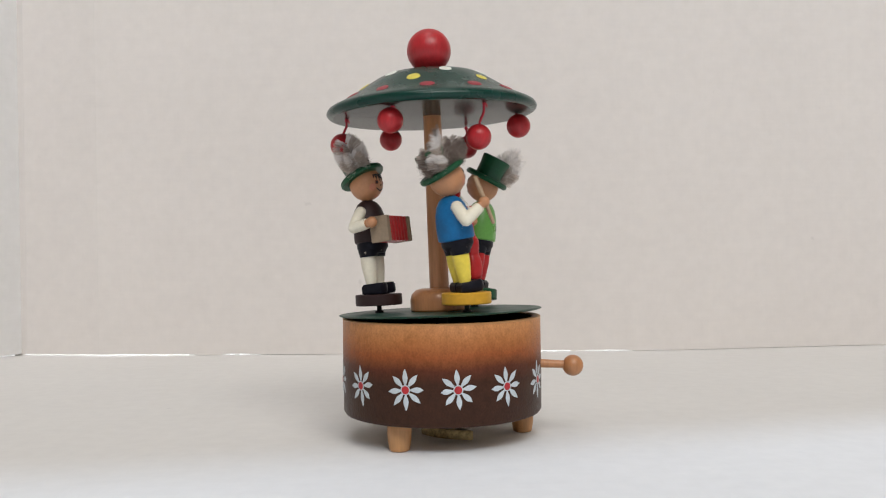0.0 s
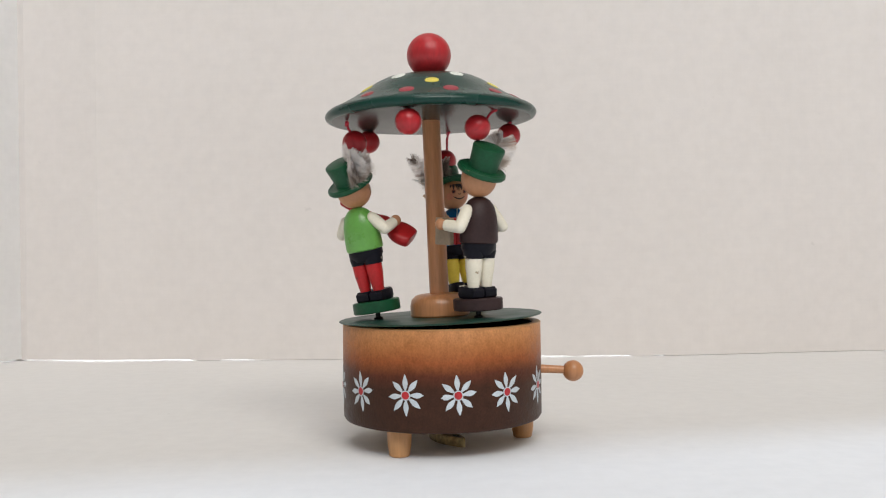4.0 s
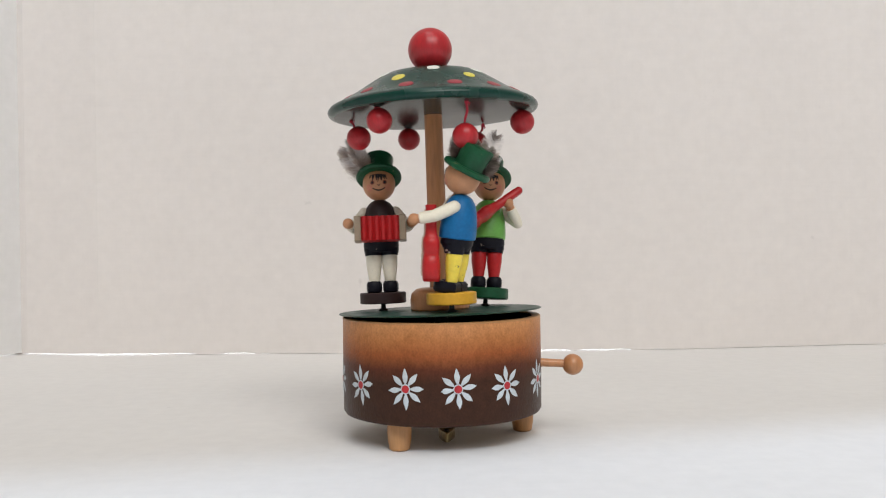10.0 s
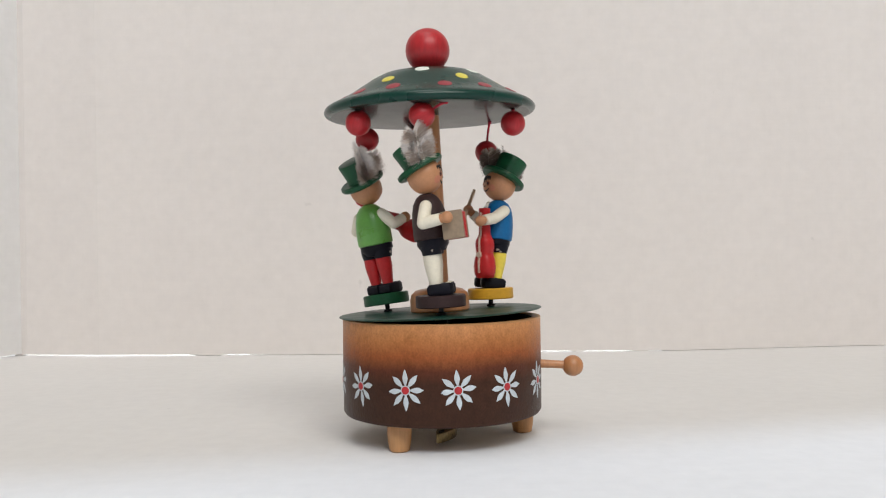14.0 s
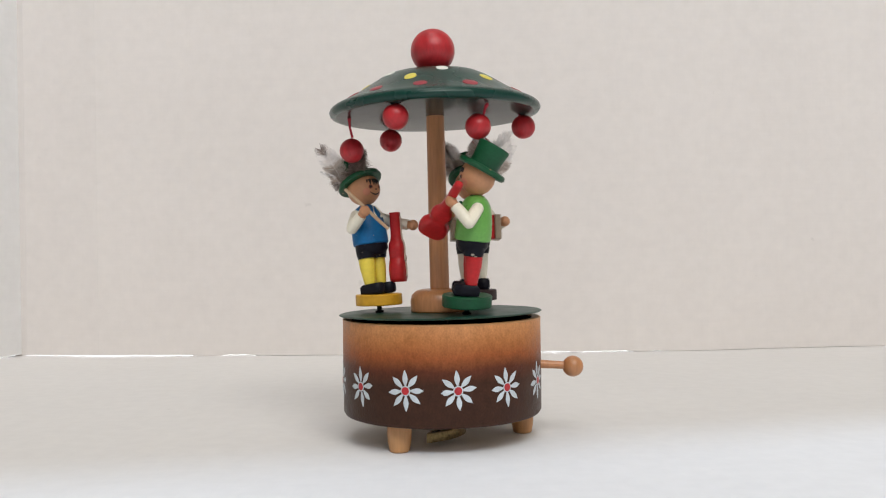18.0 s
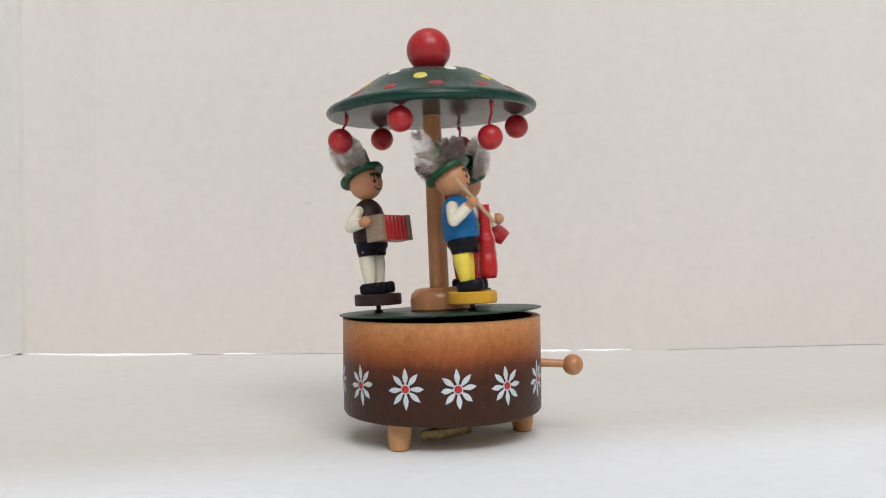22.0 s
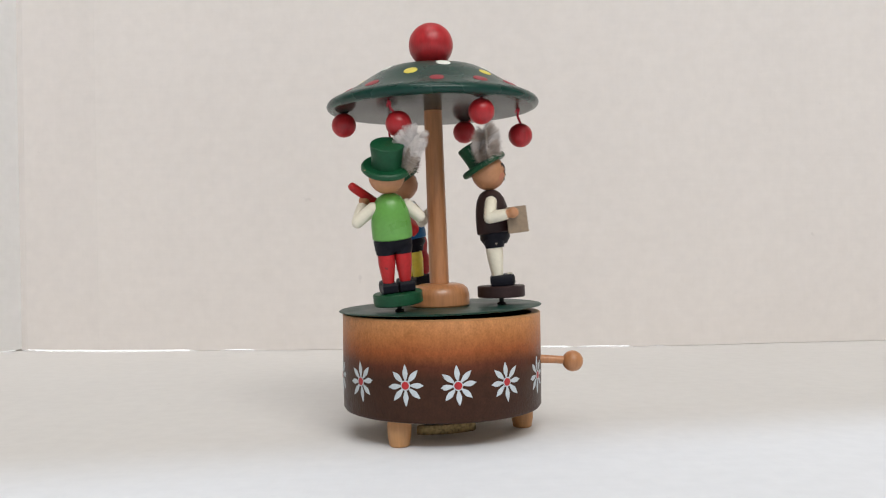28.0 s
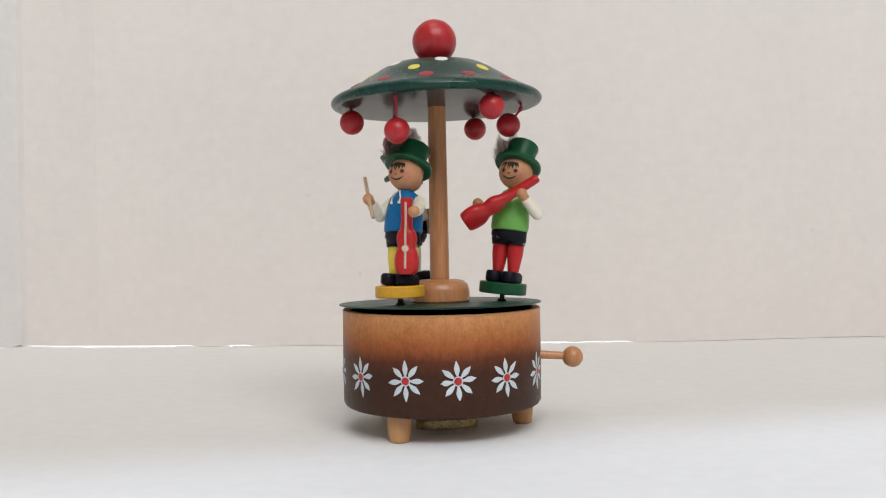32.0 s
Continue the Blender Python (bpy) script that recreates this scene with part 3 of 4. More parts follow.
def doll(bm, lean, hat_tilt, arms, tall=1.0):
    """The plain carved doll, facing -y, on its disc."""
    L = Matrix.Translation((0, 0, 0.0085)) @ Matrix.Rotation(radians(-lean), 4, "X") @ Matrix.Diagonal((1, 1, tall, 1)) @ Matrix.Translation((0, 0, -0.0085))
    for s in (-1, 1):
        shoe = [(-0.0033, 0.0040), (-0.0036, -0.002), (-0.0030, -0.0056), (-0.0012, -0.0070), (0.0012, -0.0070), (0.0030, -0.0056), (0.0036, -0.002), (0.0033, 0.0040)]
        slab(bm, shoe, 0.0050, L @ Matrix.Translation((s * 0.0038, 0.0005, 0.0109)), M_NAVY, 0.0011)
        lathe(bm, [(0.0024, 0.0128), (0.0027, 0.0150), (0.0036, 0.0215), (0.0037, 0.0255), (0.0032, 0.0275)], L @ Matrix.Translation((s * 0.0037, 0.001, 0)), M_LEG, 20)
        lathe(bm, [(0.0030, 0.0258), (0.0041, 0.0258), (0.0046, 0.0285), (0.0044, 0.0322), (0, 0.0325)], L @ Matrix.Translation((s * 0.0036, 0.0006, 0)), M_NAVY, 20)
    lathe(bm, [(0, 0.0268), (0.0062, 0.0272), (0.0083, 0.0300), (0.0082, 0.0326), (0, 0.0326)], L, M_NAVY, 32, 0.82)
    lathe(bm, [(0, 0.0322), (0.0080, 0.0322), (0.0086, 0.0327), (0.0087, 0.0350), (0.0085, 0.0395), (0.0079, 0.0440), (0.0068, 0.0478), (0.0050, 0.0504), (0.0030, 0.0517), (0, 0.0522)], L, M_VEST, 36, 0.9)
    for sh, el, ha in arms:
        sleeve(bm, L @ Vector(sh), L @ Vector(el), L @ Vector(ha))
    hc = Vector((0, -0.0006, 0.0596))
    H = L @ Matrix.Translation(hc)
    ball(bm, (0, 0, 0), 0.0077, M_FLESH, 36, (1, 1, 1.03), H)
    # face: eyes, nose, smile, fringe

    def on(u, v, h=0.0):
        a, b = radians(u), radians(v)
        return Vector((math.sin(a) * math.cos(b), -math.cos(a) * math.cos(b), math.sin(b))) * (0.0077 + h)
    for s in (-1, 1):
        way = on(s * 22, -3).to_track_quat("Z", "Y").to_matrix().to_4x4()
        ball(bm, (0, 0, 0), 0.00105, M_IRIS, 14, (1, 1, 0.16), H @ Matrix.Translation(on(s * 22, -3)) @ way)
        ball(bm, (0, 0, 0.0001), 0.00062, M_INK, 12, (1, 1, 0.26), H @ Matrix.Translation(on(s * 22, -3)) @ way)
        way = on(s * 38, -20).to_track_quat("Z", "Y").to_matrix().to_4x4()
        ball(bm, (0, 0, 0), 0.0018, M_CHEEK, 16, (1, 1, 0.13), H @ Matrix.Translation(on(s * 38, -20, -0.00012)) @ way)
    tube(bm, [on(-4, -11, 0), on(0, -14, 0.0001), on(5, -11, 0)], 0.0002, M_INK, 6, H)
    tube(bm, [on(u, -21 - 10 * math.cos(radians(u * 3.6)), 0) for u in (-24, -16, -8, 0, 8, 16, 24)], [0.00022, 0.0003, 0.00036, 0.0004, 0.00036, 0.0003, 0.00022], M_INK, 6, H)
    for u, v0, v1, du in ((-30, 24, 12, -3), (-23, 26, 7, 4), (-17, 27, 5, -5), (-9, 27, 3, 3), (-5, 28, 8, -3), (2, 28, -1, -4), (6, 28, 4, 4), (13, 27, 2, -3), (18, 26, 7, 5), (26, 25, 9, 4)):
        tube(bm, [on(u, v0, -0.0003), on(u + du * 0.4, (v0 + v1) / 2, -0.0002), on(u + du, v1, -0.0001)], [0.00062, 0.00050, 0.00016], M_INK, 6, H)
    T = H @ Matrix.Rotation(radians(-hat_tilt), 4, "X")
    lathe(bm, [(0, 0.0030), (0.0088, 0.0026), (0.0102, 0.0027), (0.0108, 0.0035), (0.0106, 0.0048), (0.0098, 0.0053), (0.0080, 0.0050), (0.0066, 0.0052), (0.0064, 0.0070), (0.0067, 0.0110),
               (0.0071, 0.0142), (0.0069, 0.0149), (0.0060, 0.0152), (0, 0.0152)], T, M_HAT, 44)
    return L, T


def outline(length, widths):
    """A symmetrical outline along +y from (place, half width) pairs."""
    right = [(w, s * length) for s, w in widths]
    return [(-w, y) for w, y in right[::-1]] + right


def soften(widths, n=4):
    out = []
    for i in range(len(widths) - 1):
        p0, p1, p2, p3 = widths[max(i - 1, 0)], widths[i], widths[i + 1], widths[min(i + 2, len(widths) - 1)]
        for k in range(n):
            t = k / n
            out.append(tuple(0.5 * (2 * b + (c - a) * t + (2 * a - 5 * b + 4 * c - d) * t * t + (3 * b - a - 3 * c + d) * t ** 3) for a, b, c, d in zip(p0, p1, p2, p3)))
    return out + [widths[-1]]


def carved(bm, length, widths, seg=20, deep=1.0):
    """A rounded carved body along +y; half widths in x, flatter in z."""
    rings = []
    for s, w in widths:
        th = min(w, (0.0017 + 0.30 * w) * deep)
        ring = []
        for k in range(seg):
            a = 2 * math.pi * k / seg
            c, q = math.cos(a), math.sin(a)
            ring.append(bm.verts.new((w * math.copysign(abs(c) ** 0.7, c), s * length, th * math.copysign(abs(q) ** 0.7, q))))
        rings.append(ring)
    for a, b in zip(rings, rings[1:]):
        for i in range(seg):
            bm.faces.new((a[i], a[(i + 1) % seg], b[(i + 1) % seg], b[i])).smooth = True
    bm.faces.new(rings[0][::-1])
    bm.faces.new(rings[-1])


def along(p0, p1, front=(0, -1, 0)):
    """Local +y from p0 to p1, local -z... towards front."""
    y = (Vector(p1) - Vector(p0)).normalized()
    z = Vector(front)
    z = (z - y * z.dot(y)).normalized()
    x = y.cross(z)
    m = Matrix((x, y, z)).transposed().to_4x4()
    m.translation = p0
    return m


def figurine(kind):
    spec = {
        "accordion": dict(label="carved doll in brown vest playing a red accordion", disc=BROWN, leg=WHITE, vest=BROWN, lean=5.2, hat=24, tall=1.0,
                          arms=[((-0.0074, 0, 0.0462), (-0.0127, 0.0015, 0.0392), (-0.0146, -0.0088, 0.0402)), ((0.0074, 0, 0.0462), (0.0127, 0.0015, 0.0392), (0.0148, -0.0080, 0.0402))]),
        "bass": dict(label="carved doll in blue vest with red double bass and bow", disc=YELLOW, leg=LEMON, vest=BLUE, lean=8.8, hat=24, tall=0.96,
                     arms=[((-0.0072, 0, 0.0465), (-0.0122, -0.0010, 0.0402), (-0.0122, -0.0104, 0.0466)), ((0.0074, 0, 0.0462), (0.0116, -0.0064, 0.0416), (0.0148, -0.0144, 0.0390))]),
        "guitar": dict(label="carved doll in light green vest holding a red guitar", disc=HATGREEN, leg=INSTR, vest=LIME, lean=4.5, hat=24, tall=0.985,
                       arms=[((-0.0074, 0, 0.0462), (-0.0128, -0.0006, 0.0405), (-0.0126, -0.0100, 0.0428)), ((0.0074, 0, 0.0462), (0.0138, -0.0034, 0.0405), (0.0084, -0.0112, 0.0486))]),
    }[kind]
    top = tagged(new("musician_figurine"), spec["label"], "figurine", "musicians on the turntable")
    part("stand", made(lathe, [(0, 0.0034), (0.0103, 0.0034), (0.0107, 0.0038), (0.0107, 0.0081), (0.0103, 0.0085), (0, 0.0085)], seg=56), spec["disc"], top, "round painted wooden stand")
    part("pin", made(lathe, [(0, 0), (0.0020, 0), (0.0020, 0.0008), (0.0011, 0.0012), (0.0011, 0.0036), (0, 0.0036)], seg=16), STEEL, top, "blackened steel pin")
    bm = bmesh.new()
    L, T = doll(bm, spec["lean"], spec["hat"], spec["arms"], spec["tall"])
    if kind == "bass":
        # white lace at the neck
        for s in (-1, 1):
            tube(bm, [L @ Vector((0.0006 * s, -0.0052, 0.0508)), L @ Vector((0.0022 * s, -0.0068, 0.0470)), L @ Vector((0.0020 * s, -0.0072, 0.0455))], 0.0003, M_WHITE, 6)
            ball(bm, L @ Vector((0.0020 * s, -0.0073, 0.0450)), 0.0007, M_WHITE, 10)
    if kind == "accordion":
        # pale laces on the shoes
        for s in (-1, 1):
            for k in (-1, 1):
                tube(bm, [L @ Vector((s * 0.0038 - 0.0017 * k, -0.0036, 0.0133)), L @ Vector((s * 0.0038, -0.0044, 0.0137)), L @ Vector((s * 0.0038 + 0.0019 * k, -0.0056, 0.0133))], 0.0002, M_WHITE, 5)
    if kind == "guitar":
        ball(bm, L @ Vector((0.0, -0.0066, 0.0478)), 0.0009, M_HAT, 10)
    part("doll", bm, [FLESH, INK, HATGREEN, spec["vest"], NAVY, spec["leg"], WHITE, CHEEK, IRIS], top, "small carved wooden doll in a green top hat")
    rnd = random.Random(len(kind) + 3)
    fb = bmesh.new()
    if kind == "accordion":
        inst = tagged(new("accordion"), "red accordion with tan end boards")
        inst.parent = top
        inst.matrix_basis = L @ pose(0.0002, -0.0104, 0.0370)
        for s in (-1, 1):
            part("end_board", made(block, (0.0030, 0.0090, 0.0116), Matrix.Translation((s * 0.0103, 0, 0)), 0, 0.0003), TAN, inst, "tan end board")
        folds = 6
        for k in range(folds):
            x = -0.0088 + 0.0176 * (k + 0.5) / folds
            w = 0.0176 / folds
            o = [(-w / 2, -0.0031), (-w / 6, -0.0043), (w / 6, -0.0043), (w / 2, -0.0031), (w / 2, 0.0031), (w / 6, 0.0043), (-w / 6, 0.0043), (-w / 2, 0.0031)]
            part("bellows_fold", made(slab, o, 0.0113, Matrix.Translation((x, 0, 0)), 0, 0.0003), INSTR, inst)
        shade = banded((0.38, 1), (0.76, 0), (1.0, 1), (1.2, 0))
        plume(fb, T, (-0.0072, -0.0025, 0.0050), (-0.27, -0.30, 0.88), (-0.0028, 0.0, -0.001), 0.0138, 0.0080, (1, 0.45, 0.4), shade, rnd, 1800)
        plume(fb, T, (-0.0074, -0.0030, 0.0050), (-0.32, -0.34, 0.86), (-0.0028, 0.0, -0.001), 0.0128, 0.0072, (0.35, 1, 0.4), shade, rnd, 1500)
        for by, wx in ((-0.0040, -0.50), (-0.0010, -0.40)):
            plume(fb, T, (-0.0072, by, 0.0045), (wx, -0.15 + by * 30, 0.80), (-0.001, 0, -0.001), 0.0090, 0.0050, (1, 0.5 + by * 60, 0.3), banded((0.9, 1), (1.2, 0)), rnd, 700, fluff=0.5)
    elif kind == "bass":
        inst = tagged(new("double_bass"), "red double bass standing before the doll")
        inst.parent = top
        inst.matrix_basis = along((0.0078, -0.0058, 0.0135), (0.0080, -0.0046, 0.047), (0.40, -0.92, 0))
        o = soften([(0, 0.0034), (0.05, 0.0047), (0.17, 0.0052), (0.27, 0.0047), (0.34, 0.0038), (0.40, 0.0040), (0.47, 0.0043), (0.54, 0.0039), (0.60, 0.0028), (0.70, 0.0024), (1.0, 0.0024)])
        part("bass_body", made(carved, 0.0322, o, 20, 1.2), INSTR, inst, "glossy red carved body")
        lay = [(0, s * 0.0322, min(w, (0.0017 + 0.30 * w) * 1.2) + 0.0001) for s, w in o if 0.07 < s < 0.97]
        part("string_strip", made(tube, lay, 0.0005, 0, 8), STRING, inst, "pale cream string strip")
        part("bridge", made(lathe, [(0, 0.0004), (0.0014, 0.0002), (0.0015, -0.0002)], Matrix.Translation((0, 0.0108, 0.0040)), seg=16), STRING, inst, "round cream bridge")
        b = part("bow", made(tube, [(-0.0048, -0.0160, 0.0368), (-0.0115, -0.0112, 0.0470), (-0.0182, -0.0060, 0.0578)], [0.0008, 0.0009, 0.0008], 0, 8), BOWWOOD, top, "thin pale wooden bow", L)
        dark = banded((0.95, 2), (1.2, 1))
        for by, wy, ln in ((-0.0062, -0.62, 0.0095), (-0.0044, -0.48, 0.0108), (-0.0018, -0.34, 0.0116), (0.0010, -0.22, 0.0118), (0.0036, -0.12, 0.0110), (0.0054, -0.02, 0.0092)):
            plume(fb, T, (-0.0066 + abs(by) * 0.16, by, 0.0046), (-0.06, wy, 0.9), (0.0022, 0, 0), ln, 0.0050, (1, by * 70, 0.25), dark, rnd, 1300, cup=-0.2, fluff=0.6)
        pale = banded((0.62, 1), (0.94, 0), (1.2, 2))
        plume(fb, T, (-0.0076, 0.0034, 0.0060), (-0.30, -0.38, 0.90), (-0.0036, 0.0016, 0.0), 0.0180, 0.0054, (-0.82, -0.48, -0.31), pale, rnd, 800, cup=0.1)
        plume(fb, T, (-0.0078, 0.0040, 0.0056), (-0.36, -0.15, 0.84), (-0.0030, 0.001, -0.002), 0.0095, 0.0050, (0.7, -0.6, 0.3), banded((0.5, 1), (1.2, 0)), rnd, 600, fluff=0.5)
    else:
        inst = tagged(new("guitar"), "red guitar held across the chest")
        inst.parent = top
        inst.matrix_basis = L @ along((-0.0142, -0.0176, 0.0326), (0.0160, -0.0082, 0.0574), (-0.5, 0.3, 0.8))
        o = soften([(0, 0.0046), (0.02, 0.0058), (0.10, 0.0066), (0.19, 0.0064), (0.25, 0.0052), (0.29, 0.0041), (0.33, 0.0041), (0.39, 0.0047), (0.45, 0.0043), (0.53, 0.0028), (0.64, 0.0021), (0.92, 0.0019), (0.98, 0.0017), (1.0, 0.0012)])
        part("guitar_body", made(carved, 0.0382, o, 20, 0.84), INSTR, inst, "glossy red carved body")
        shade = banded((0.34, 1), (1.2, 0))
        plume(fb, T, (-0.0064, 0.0020, 0.0050), (-0.12, -0.05, 0.95), (-0.0030, 0.0036, -0.001), 0.0170, 0.0074, (0.35, 1, 0.0), shade, rnd, 1700)
        plume(fb, T, (-0.0064, 0.0026, 0.0050), (-0.14, 0.02, 0.94), (-0.0028, 0.0040, -0.001), 0.0160, 0.0056, (1, 0.1, 0.2), shade, rnd, 1300)
        for by, wy in ((-0.0034, -0.22), (-0.0004, -0.05), (0.0024, 0.10), (0.0050, 0.26)):
            plume(fb, T, (-0.0066, by, 0.0045), (-0.12, wy, 0.90), (-0.001, 0, 0), 0.0100, 0.0050, (1, by * 60, 0.3), banded((0.9, 1), (1.2, 0)), rnd, 700, fluff=0.5)
    part("feather", fb, [PLUME, PLUMED, PLUMEDARK], top, "fluffy grey feather at the hat")
    return top


# ---- what turns ----
def spline(rows, t):
    """Smooth value between (time, value) rows."""
    for i in range(len(rows) - 1):
        if rows[i][0] <= t <= rows[i + 1][0]:
            break
    (t1, v1), (t2, v2) = rows[i], rows[i + 1]
    s1 = s2 = (v2 - v1) / (t2 - t1)
    if i > 0:
        s1 = (v2 - rows[i - 1][1]) / (t2 - rows[i - 1][0])
    if i + 2 < len(rows):
        s2 = (rows[i + 2][1] - v1) / (rows[i + 2][0] - t1)
    h = t2 - t1
    k = (t - t1) / h
    return ((2 * k ** 3 - 3 * k * k + 1) * v1 + (k ** 3 - 2 * k * k + k) * h * s1 + (-2 * k ** 3 + 3 * k * k) * v2 + (k ** 3 - k * k) * h * s2)


def wound(rows):
    """Unwinds headings so that each follows the one before by the shorter way."""
    out = [rows[0]]
    for t, a in rows[1:]:
        last = out[-1][1]
        out.append((t, last + (a - last + 180) % 360 - 180))
    return out


TURN = [(0, 24.3), (1, 54.5), (2, 87.8), (3, 120.6), (6, 229.0), (7, 267.1), (8, 304.0), (9, 338.3), (10, 370.5), (11, 399.5), (12, 428.4), (13, 454.6), (14, 481.3), (17, 587.0), (18, 623.9),
        (19, 658.3), (20, 691.3), (21, 723.5), (22, 750.0), (23, 775.1), (24, 802.1), (25, 828.2), (28, 921.4), (29, 952.8), (30, 983.6), (31, 1015.4), (32, 1042.5)]
KEY = [(0, 34), (6, 66), (9, 85), (13, 102), (19, 134), (23, 148), (28, 162), (32, 174)]
LEAN = 1.5
AXIS = (-0.0016, 0.0, 0.0562)


def disc_pose(t):
    a = spline(TURN, t)
    # the wheel rocks upright for a moment once in every turn
    rock = 0.95 * math.exp(-(((a - 338 + 180) % 360 - 180) / 24) ** 2)
    return pose(*AXIS, -0.6, rock - LEAN, 0) @ pose(0, 0, 0, 0, 0, a) @ Matrix.Rotation(radians(0.8), 4, Vector((math.cos(radians(168)), math.sin(radians(168)), 0)))


def steps(rows, n):
    """Headings given every 0.2 s from a start time, as (time, heading)."""
    return [(round(rows + 0.2 * i, 2), a) for i, a in enumerate(n)]


HEAD_ACCORDION = wound(
    steps(0.0, (66, 52, 20, 0, -45, -92, -82, -118, -165, -190, -232, -262, -272, -275, -265, -243, -225, -188)) + [(3.5, -168), (4.2, -120), (4.8, -20), (5.3, 35), (5.5, 25), (5.6, 8)]
    + steps(5.8, (-38, -98, -148, -178, -190, -215, 110, 75, 80, 115, 155, 180, 205, 250, 300, 350, 65, 98, 115, 115, 60, 2, -24, -65))
    + steps(10.6, (-468, -520, -540, -580, -622, -655, -675, -692, -700, -715, -768, -808, -845, -888, -920, -955, -985, -996, -1008, -990)) + [(14.5, -970), (15.2, -900), (16.0, -1000), (16.5, -1075), (16.6, -1080)]
    + steps(16.8, (-55, -105, -160, -215, -255, -310, -355, -60, -100, -108, -98, -65, -5, 25, 78, 105, 145, 222, 262, 288, 262, 212, 180, 135))
    + steps(21.6, (-255, -275, -302, -350, -15, -45, -92, -128, -165, -190, -225, -288, 60, 57, 60, 70, 94, 102, 95, 102)) + [(25.5, 108), (26.2, 150), (26.9, 190), (27.5, 160), (27.6, 168)]
    + steps(27.8, (125, 88, 35, 3, -35, -80, -105, -155, -205, -250, -295, -330, -360, -380, -400, -395, -388, -360, -325, -290, -272, -260)))
HEAD_BASS = wound(
    steps(0.0, (110, 150, 186, 222, 272, 335, 380, 425, 385, 330, 277, 245, 208, 165, 130, 70, 25, 12)) + [(3.5, 8), (4.3, 40), (5.0, 80), (5.5, 110), (5.6, 118)]
    + steps(5.8, (130, 142, 146, 150, 156, 160, 164, 160, 120, 66, 46, 40, 5, -30, -85, -105, -128, -152, -162, -155, -138, -112, -78, -32))
    + steps(10.6, (10, 35, 85, 135, 165, 205, 230, 252, 256, 236, 202, 172, 140, 75, 40, 15, -30, -70, -110, -150)) + [(14.5, -165), (15.3, -250), (16.0, -330), (16.5, -350), (16.6, -348)]
    + steps(16.8, (15, 25, 27, 35, 45, 50, 52, 55, 50, 5, -30, -58, -72, -115, -150, -180, -192, -232, -290, -340, -382, -428, -420, -376))
    + steps(21.6, (-345, -335, -285, -235, -195, -165, -135, -110, -70, -20, -25, -65, -110, -135, -165, -195, -225, -265, -310, -345)) + [(25.5, -355), (26.3, -420), (27.0, -490), (27.5, -530), (27.6, -535)]
    + steps(27.8, (150, 120, 90, 70, 60, 50, 57, 55, 58, 65, 70, 78, 90, 96, 104, 124, 132, 122, 55, 18, -2, -32)))
HEAD_GUITAR = wound(
    steps(0.0, (250, 222, 200, 180, 150, 146, 165, 230, 280, 322, 365, 412, 488, 496, 500, 500, 500, 500)) + [(3.5, 500), (4.3, 515), (5.0, 545), (5.5, 566), (5.6, 569)]
    + steps(5.8, (222, 230, 236, 246, 258, 274, 283, 298, 306, 313, 319, 325, 335, 342, 348, 355, 358, 360, 363, 365, 366, 362, 302, 250))
    + steps(10.6, (215, 175, 150, 160, 542, 546, 552, 590, 620, 660, 710, 770, 810, 835, 852, 860, 862, 862, 861, 860)) + [(14.5, 860), (15.3, 885), (16.0, 914), (16.5, 924), (16.6, 926)]
    + steps(16.8, (222, 231, 238, 246, 256, 261, 273, 282, 296, 303, 309, 309, 315, 330, 336, 345, 352, 355, 358, 360, 350, 322, 240, 190))
    + steps(21.6, (170, 162, 160, 165, 164, 142, 128, 115, 128, 165, 218, 250, 300, 335, 365, 425, 465, 472, 485, 500)) + [(25.5, 504), (26.3, 530), (27.0, 542), (27.5, 545), (27.6, 545)]
    + steps(27.8, (190, 196, 202, 208, 214, 221, 228, 234, 240, 246, 252, 258, 265, 274, 283, 284, 291, 306, 315, 322, 328, 333)))


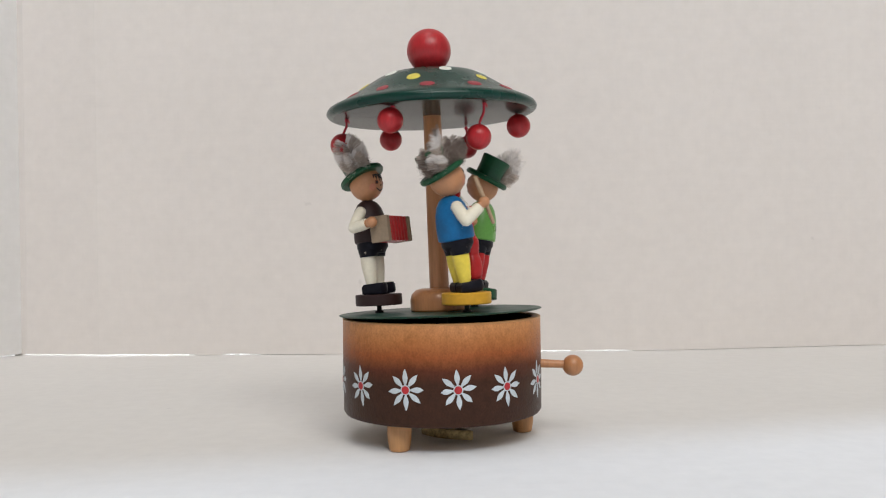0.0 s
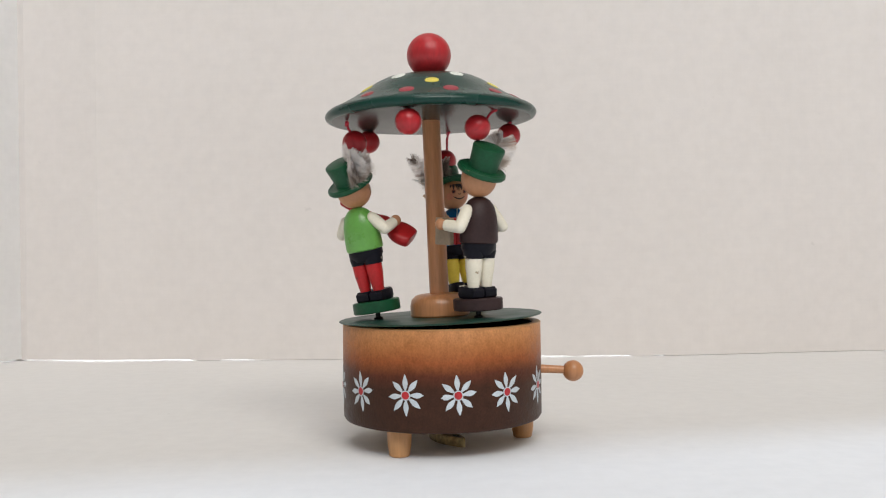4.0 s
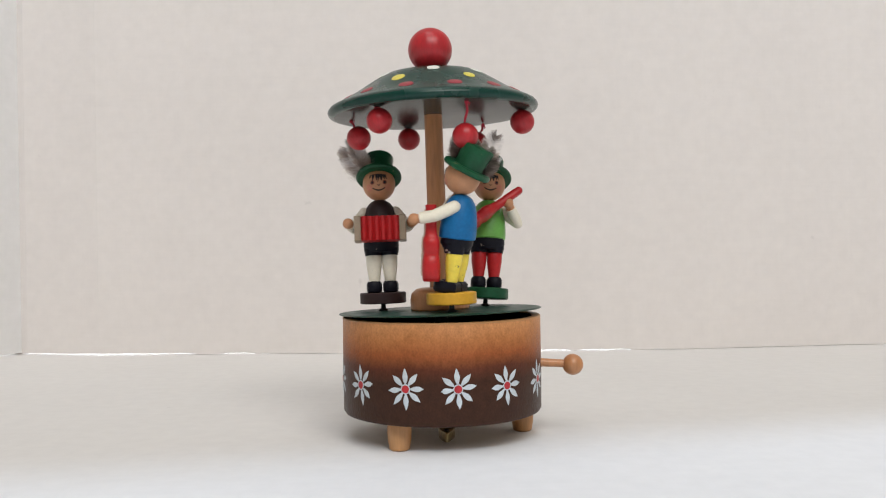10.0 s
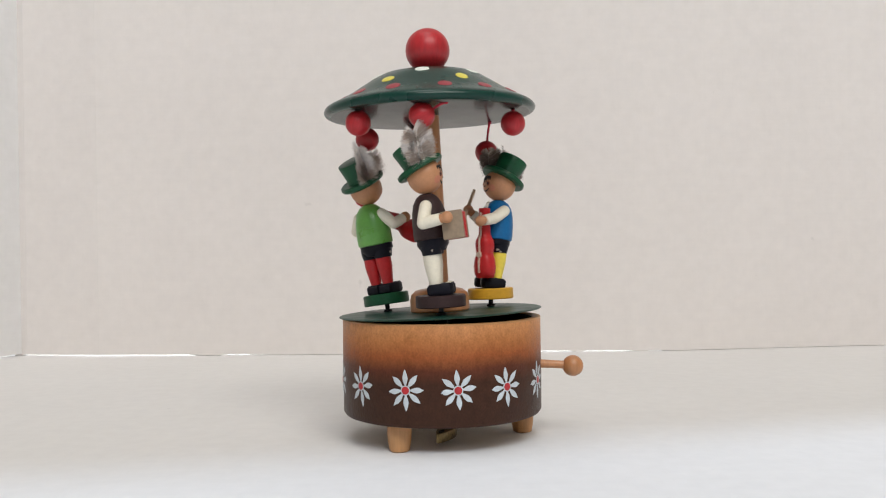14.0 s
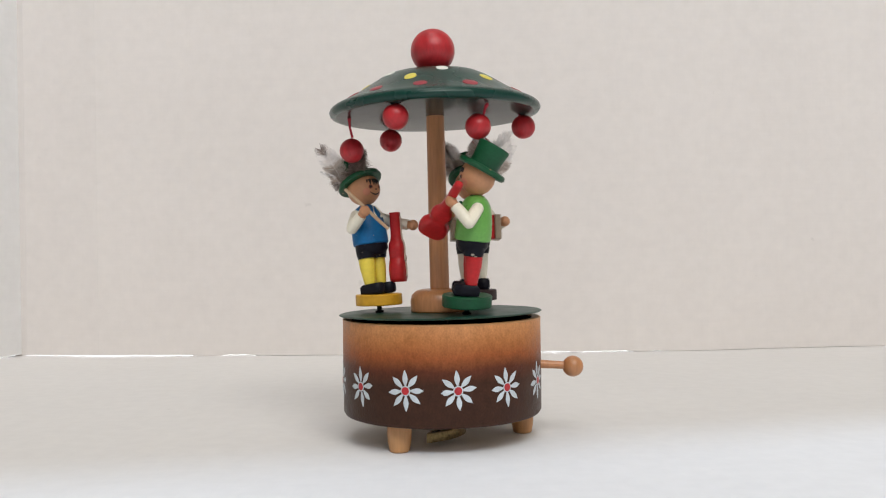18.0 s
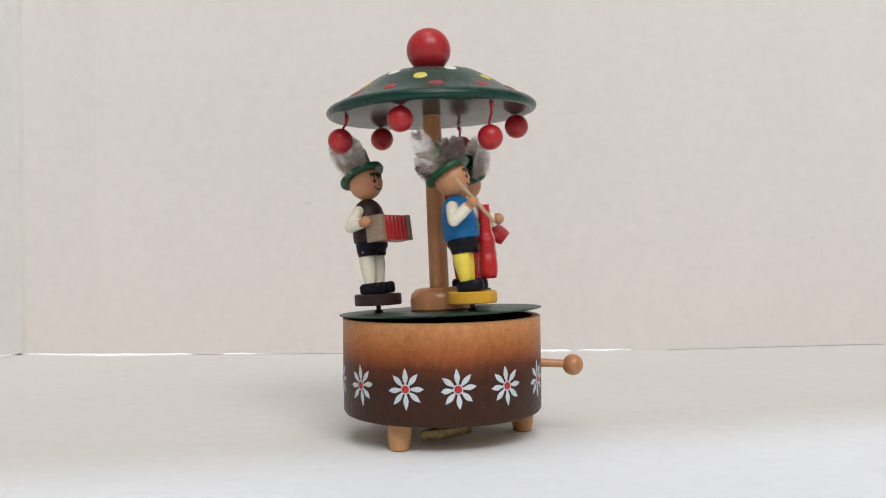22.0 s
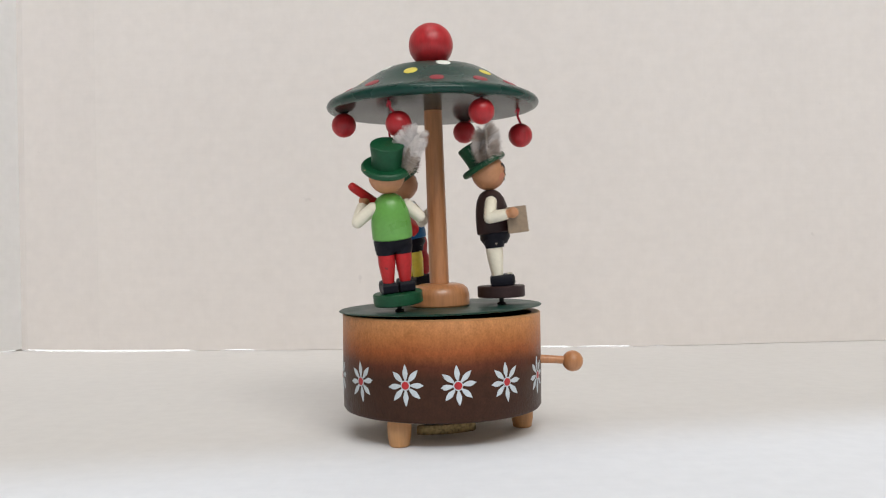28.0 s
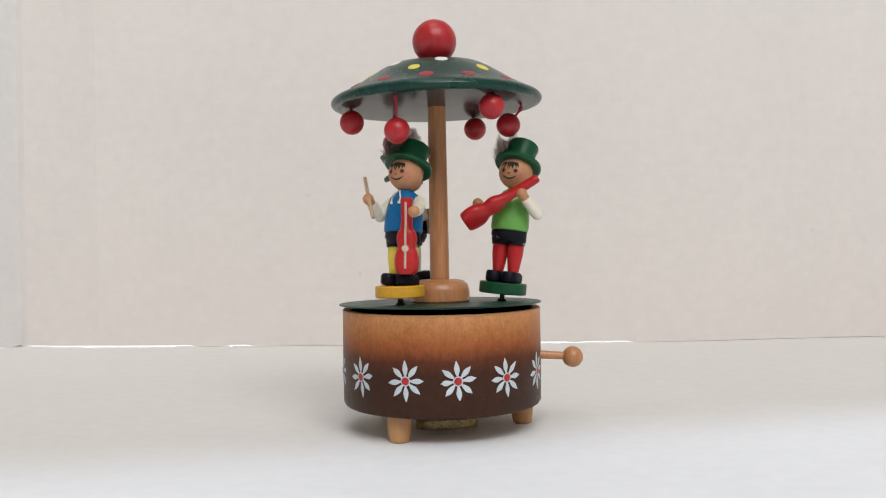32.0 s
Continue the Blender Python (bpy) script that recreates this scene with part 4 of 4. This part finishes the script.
# how each hanging ball swings: seconds and two angles in degrees
SWING = (
    [(0, 12, 7), (1, 11, 7), (2, 3, 24), (3, 2, -8), (6, 10, -10), (7, -7, -3), (8, -12, -14), (9, -6, -3), (10, 8, 2), (11, 7, -3), (12, 22, 0), (13, 5, -7), (14, 5, -10), (17, 12, -9), (18, 3, -1), (19, 3, -9), (20, -22, -1), (21, -5, -1), (22, 8, -1), (24, 13, -6), (25, 3, -7), (29, 10, -13), (30, 4, -7), (31, 8, -13), (32, 7, 2)],
    [(0, 3, -12), (1, 3, -7), (2, 5, -7), (3, 14, -15), (6, 15, -23), (7, 0, -16), (8, 0, -15), (9, 13, -15), (10, 3, -18), (11, -9, -20), (12, -14, 1), (13, -10, -6), (17, 5, -21), (18, 5, -19), (19, 15, -8), (20, 15, -14), (21, 6, -15), (22, 1, -12), (23, -4, -11), (24, 16, -5), (28, 0, -17), (29, -2, -13), (30, -6, -8), (31, 3, -2), (32, 17, -11)],
    [(0, 0, 0), (1, 15, 3), (3, -36, 14), (6, 12, -10), (7, -29, 7), (9, -4, 34), (12, -5, -9), (13, -5, 25), (14, -40, 18), (17, 0, -3), (18, -24, 5), (20, -9, 37), (21, 8, 10), (22, 2, -9), (24, -9, -8), (25, -31, 2), (28, 1, 22), (29, 5, -12), (30, -21, 5), (32, -14, 34)],
    [(0, 1, -17), (1, 41, 38), (2, 13, -6), (3, 19, -5), (6, 7, 14), (7, 14, 7), (8, 37, -26), (9, 17, -29), (10, 5, -18), (11, 7, -3), (12, 25, 5), (13, 16, -7), (14, 13, -15), (17, 0, 9), (18, 16, 7), (19, 21, -5), (20, 17, -19), (21, 1, -9), (22, 4, -8), (23, 7, -4), (24, 12, -5), (25, 15, -11), (28, 2, -5), (29, -1, 8), (30, 14, 7), (31, 2, 7), (32, 13, -7)],
    [(0, 10, 8), (1, -5, 9), (2, 40, 40), (3, 50, -51), (5.4, 2, -3), (6, 28, 14), (7, -4, -36), (8, -2, -25), (9, -36, -32), (10, -37, -17), (11, 22, 24), (12, 20, 41), (13, 14, -8), (13.5, 30, -28), (14, 50, -50), (14.5, 48, -42), (16.4, 3, -3), (17, 36, -14), (19, 10, 2), (20, 3, 8), (21, 7, 0), (22, -9, 21), (23, -17, -1), (24, 56, 11), (25, 55, -31), (28, -4, 5), (29, 40, 18), (31, 44, -21), (32, 0, 0)],
    [(0, 11, 5), (1, 8, 6), (2, 1, -8), (3, 1, -10), (7, 0, -18), (8, -6, -24), (9, 1, -12), (10, -8, -12), (11, 4, -9), (12, 6, -7), (13, 2, 0), (14, -1, -8), (18, 2, -12), (19, -10, -22), (20, -2, -15), (21, -11, -11), (22, 9, -2), (23, -2, -12), (24, 2, -8), (25, 1, -9), (28, -15, -23), (30, -5, 6), (31, -2, -22), (32, -3, -6)],
)


set_walls()
box, key = music_box()
wheel, balls = carousel()
players = [(figurine("accordion"), -120, HEAD_ACCORDION, 0.2), (figurine("bass"), 0, HEAD_BASS, 0.8), (figurine("guitar"), 120, HEAD_GUITAR, 6.0)]


# how the loosely pinned guitar player tips sideways at the back of the wheel: seconds and degrees
TIP = [(0, 0), (0.5, -2), (1, -6.5), (1.5, -2), (2, 2), (3, 0), (6, 0), (10, 0), (10.5, -3), (11, -5.5), (12, 3), (13, 2.5), (14, 0), (17, 0), (21.5, 0), (22.4, -3), (23, -6.5), (23.5, -1), (24, 7), (24.6, 2), (25.2, 0), (28, 0), (32, 0)]


def motions():
    times = [round(0.1 * i, 1) for i in range(321)]
    walk(key, [(t, pose(0.0016, -0.0155, 0.0046, 0, 0, -spline(KEY, t))) for t in times[::20]])
    walk(wheel, [(t, disc_pose(t)) for t in times])
    for k, (ball_ob, swing) in enumerate(zip(balls, SWING)):
        walk(ball_ob, [(t, hang_pose(k, rx, ry)) for t, rx, ry in swing])
    for ob, place, heads, outward in players:
        rows = []
        for t in times:
            spin = spline(heads, t) - spline(TURN, t) - place
            m = disc_pose(t) @ pose(0, 0, 0, 0, 0, place) @ pose(0, -0.0281, 0.0010, outward, 0, 0) @ pose(0, 0, 0, 0, 0, spin)
            if heads is HEAD_GUITAR:
                at = Matrix.Translation(m.translation)
                m = at @ pose(0, 0, 0, 0, spline(TIP, t), 0) @ at.inverted() @ m
            rows.append((t, m))
        walk(ob, rows)


motions()
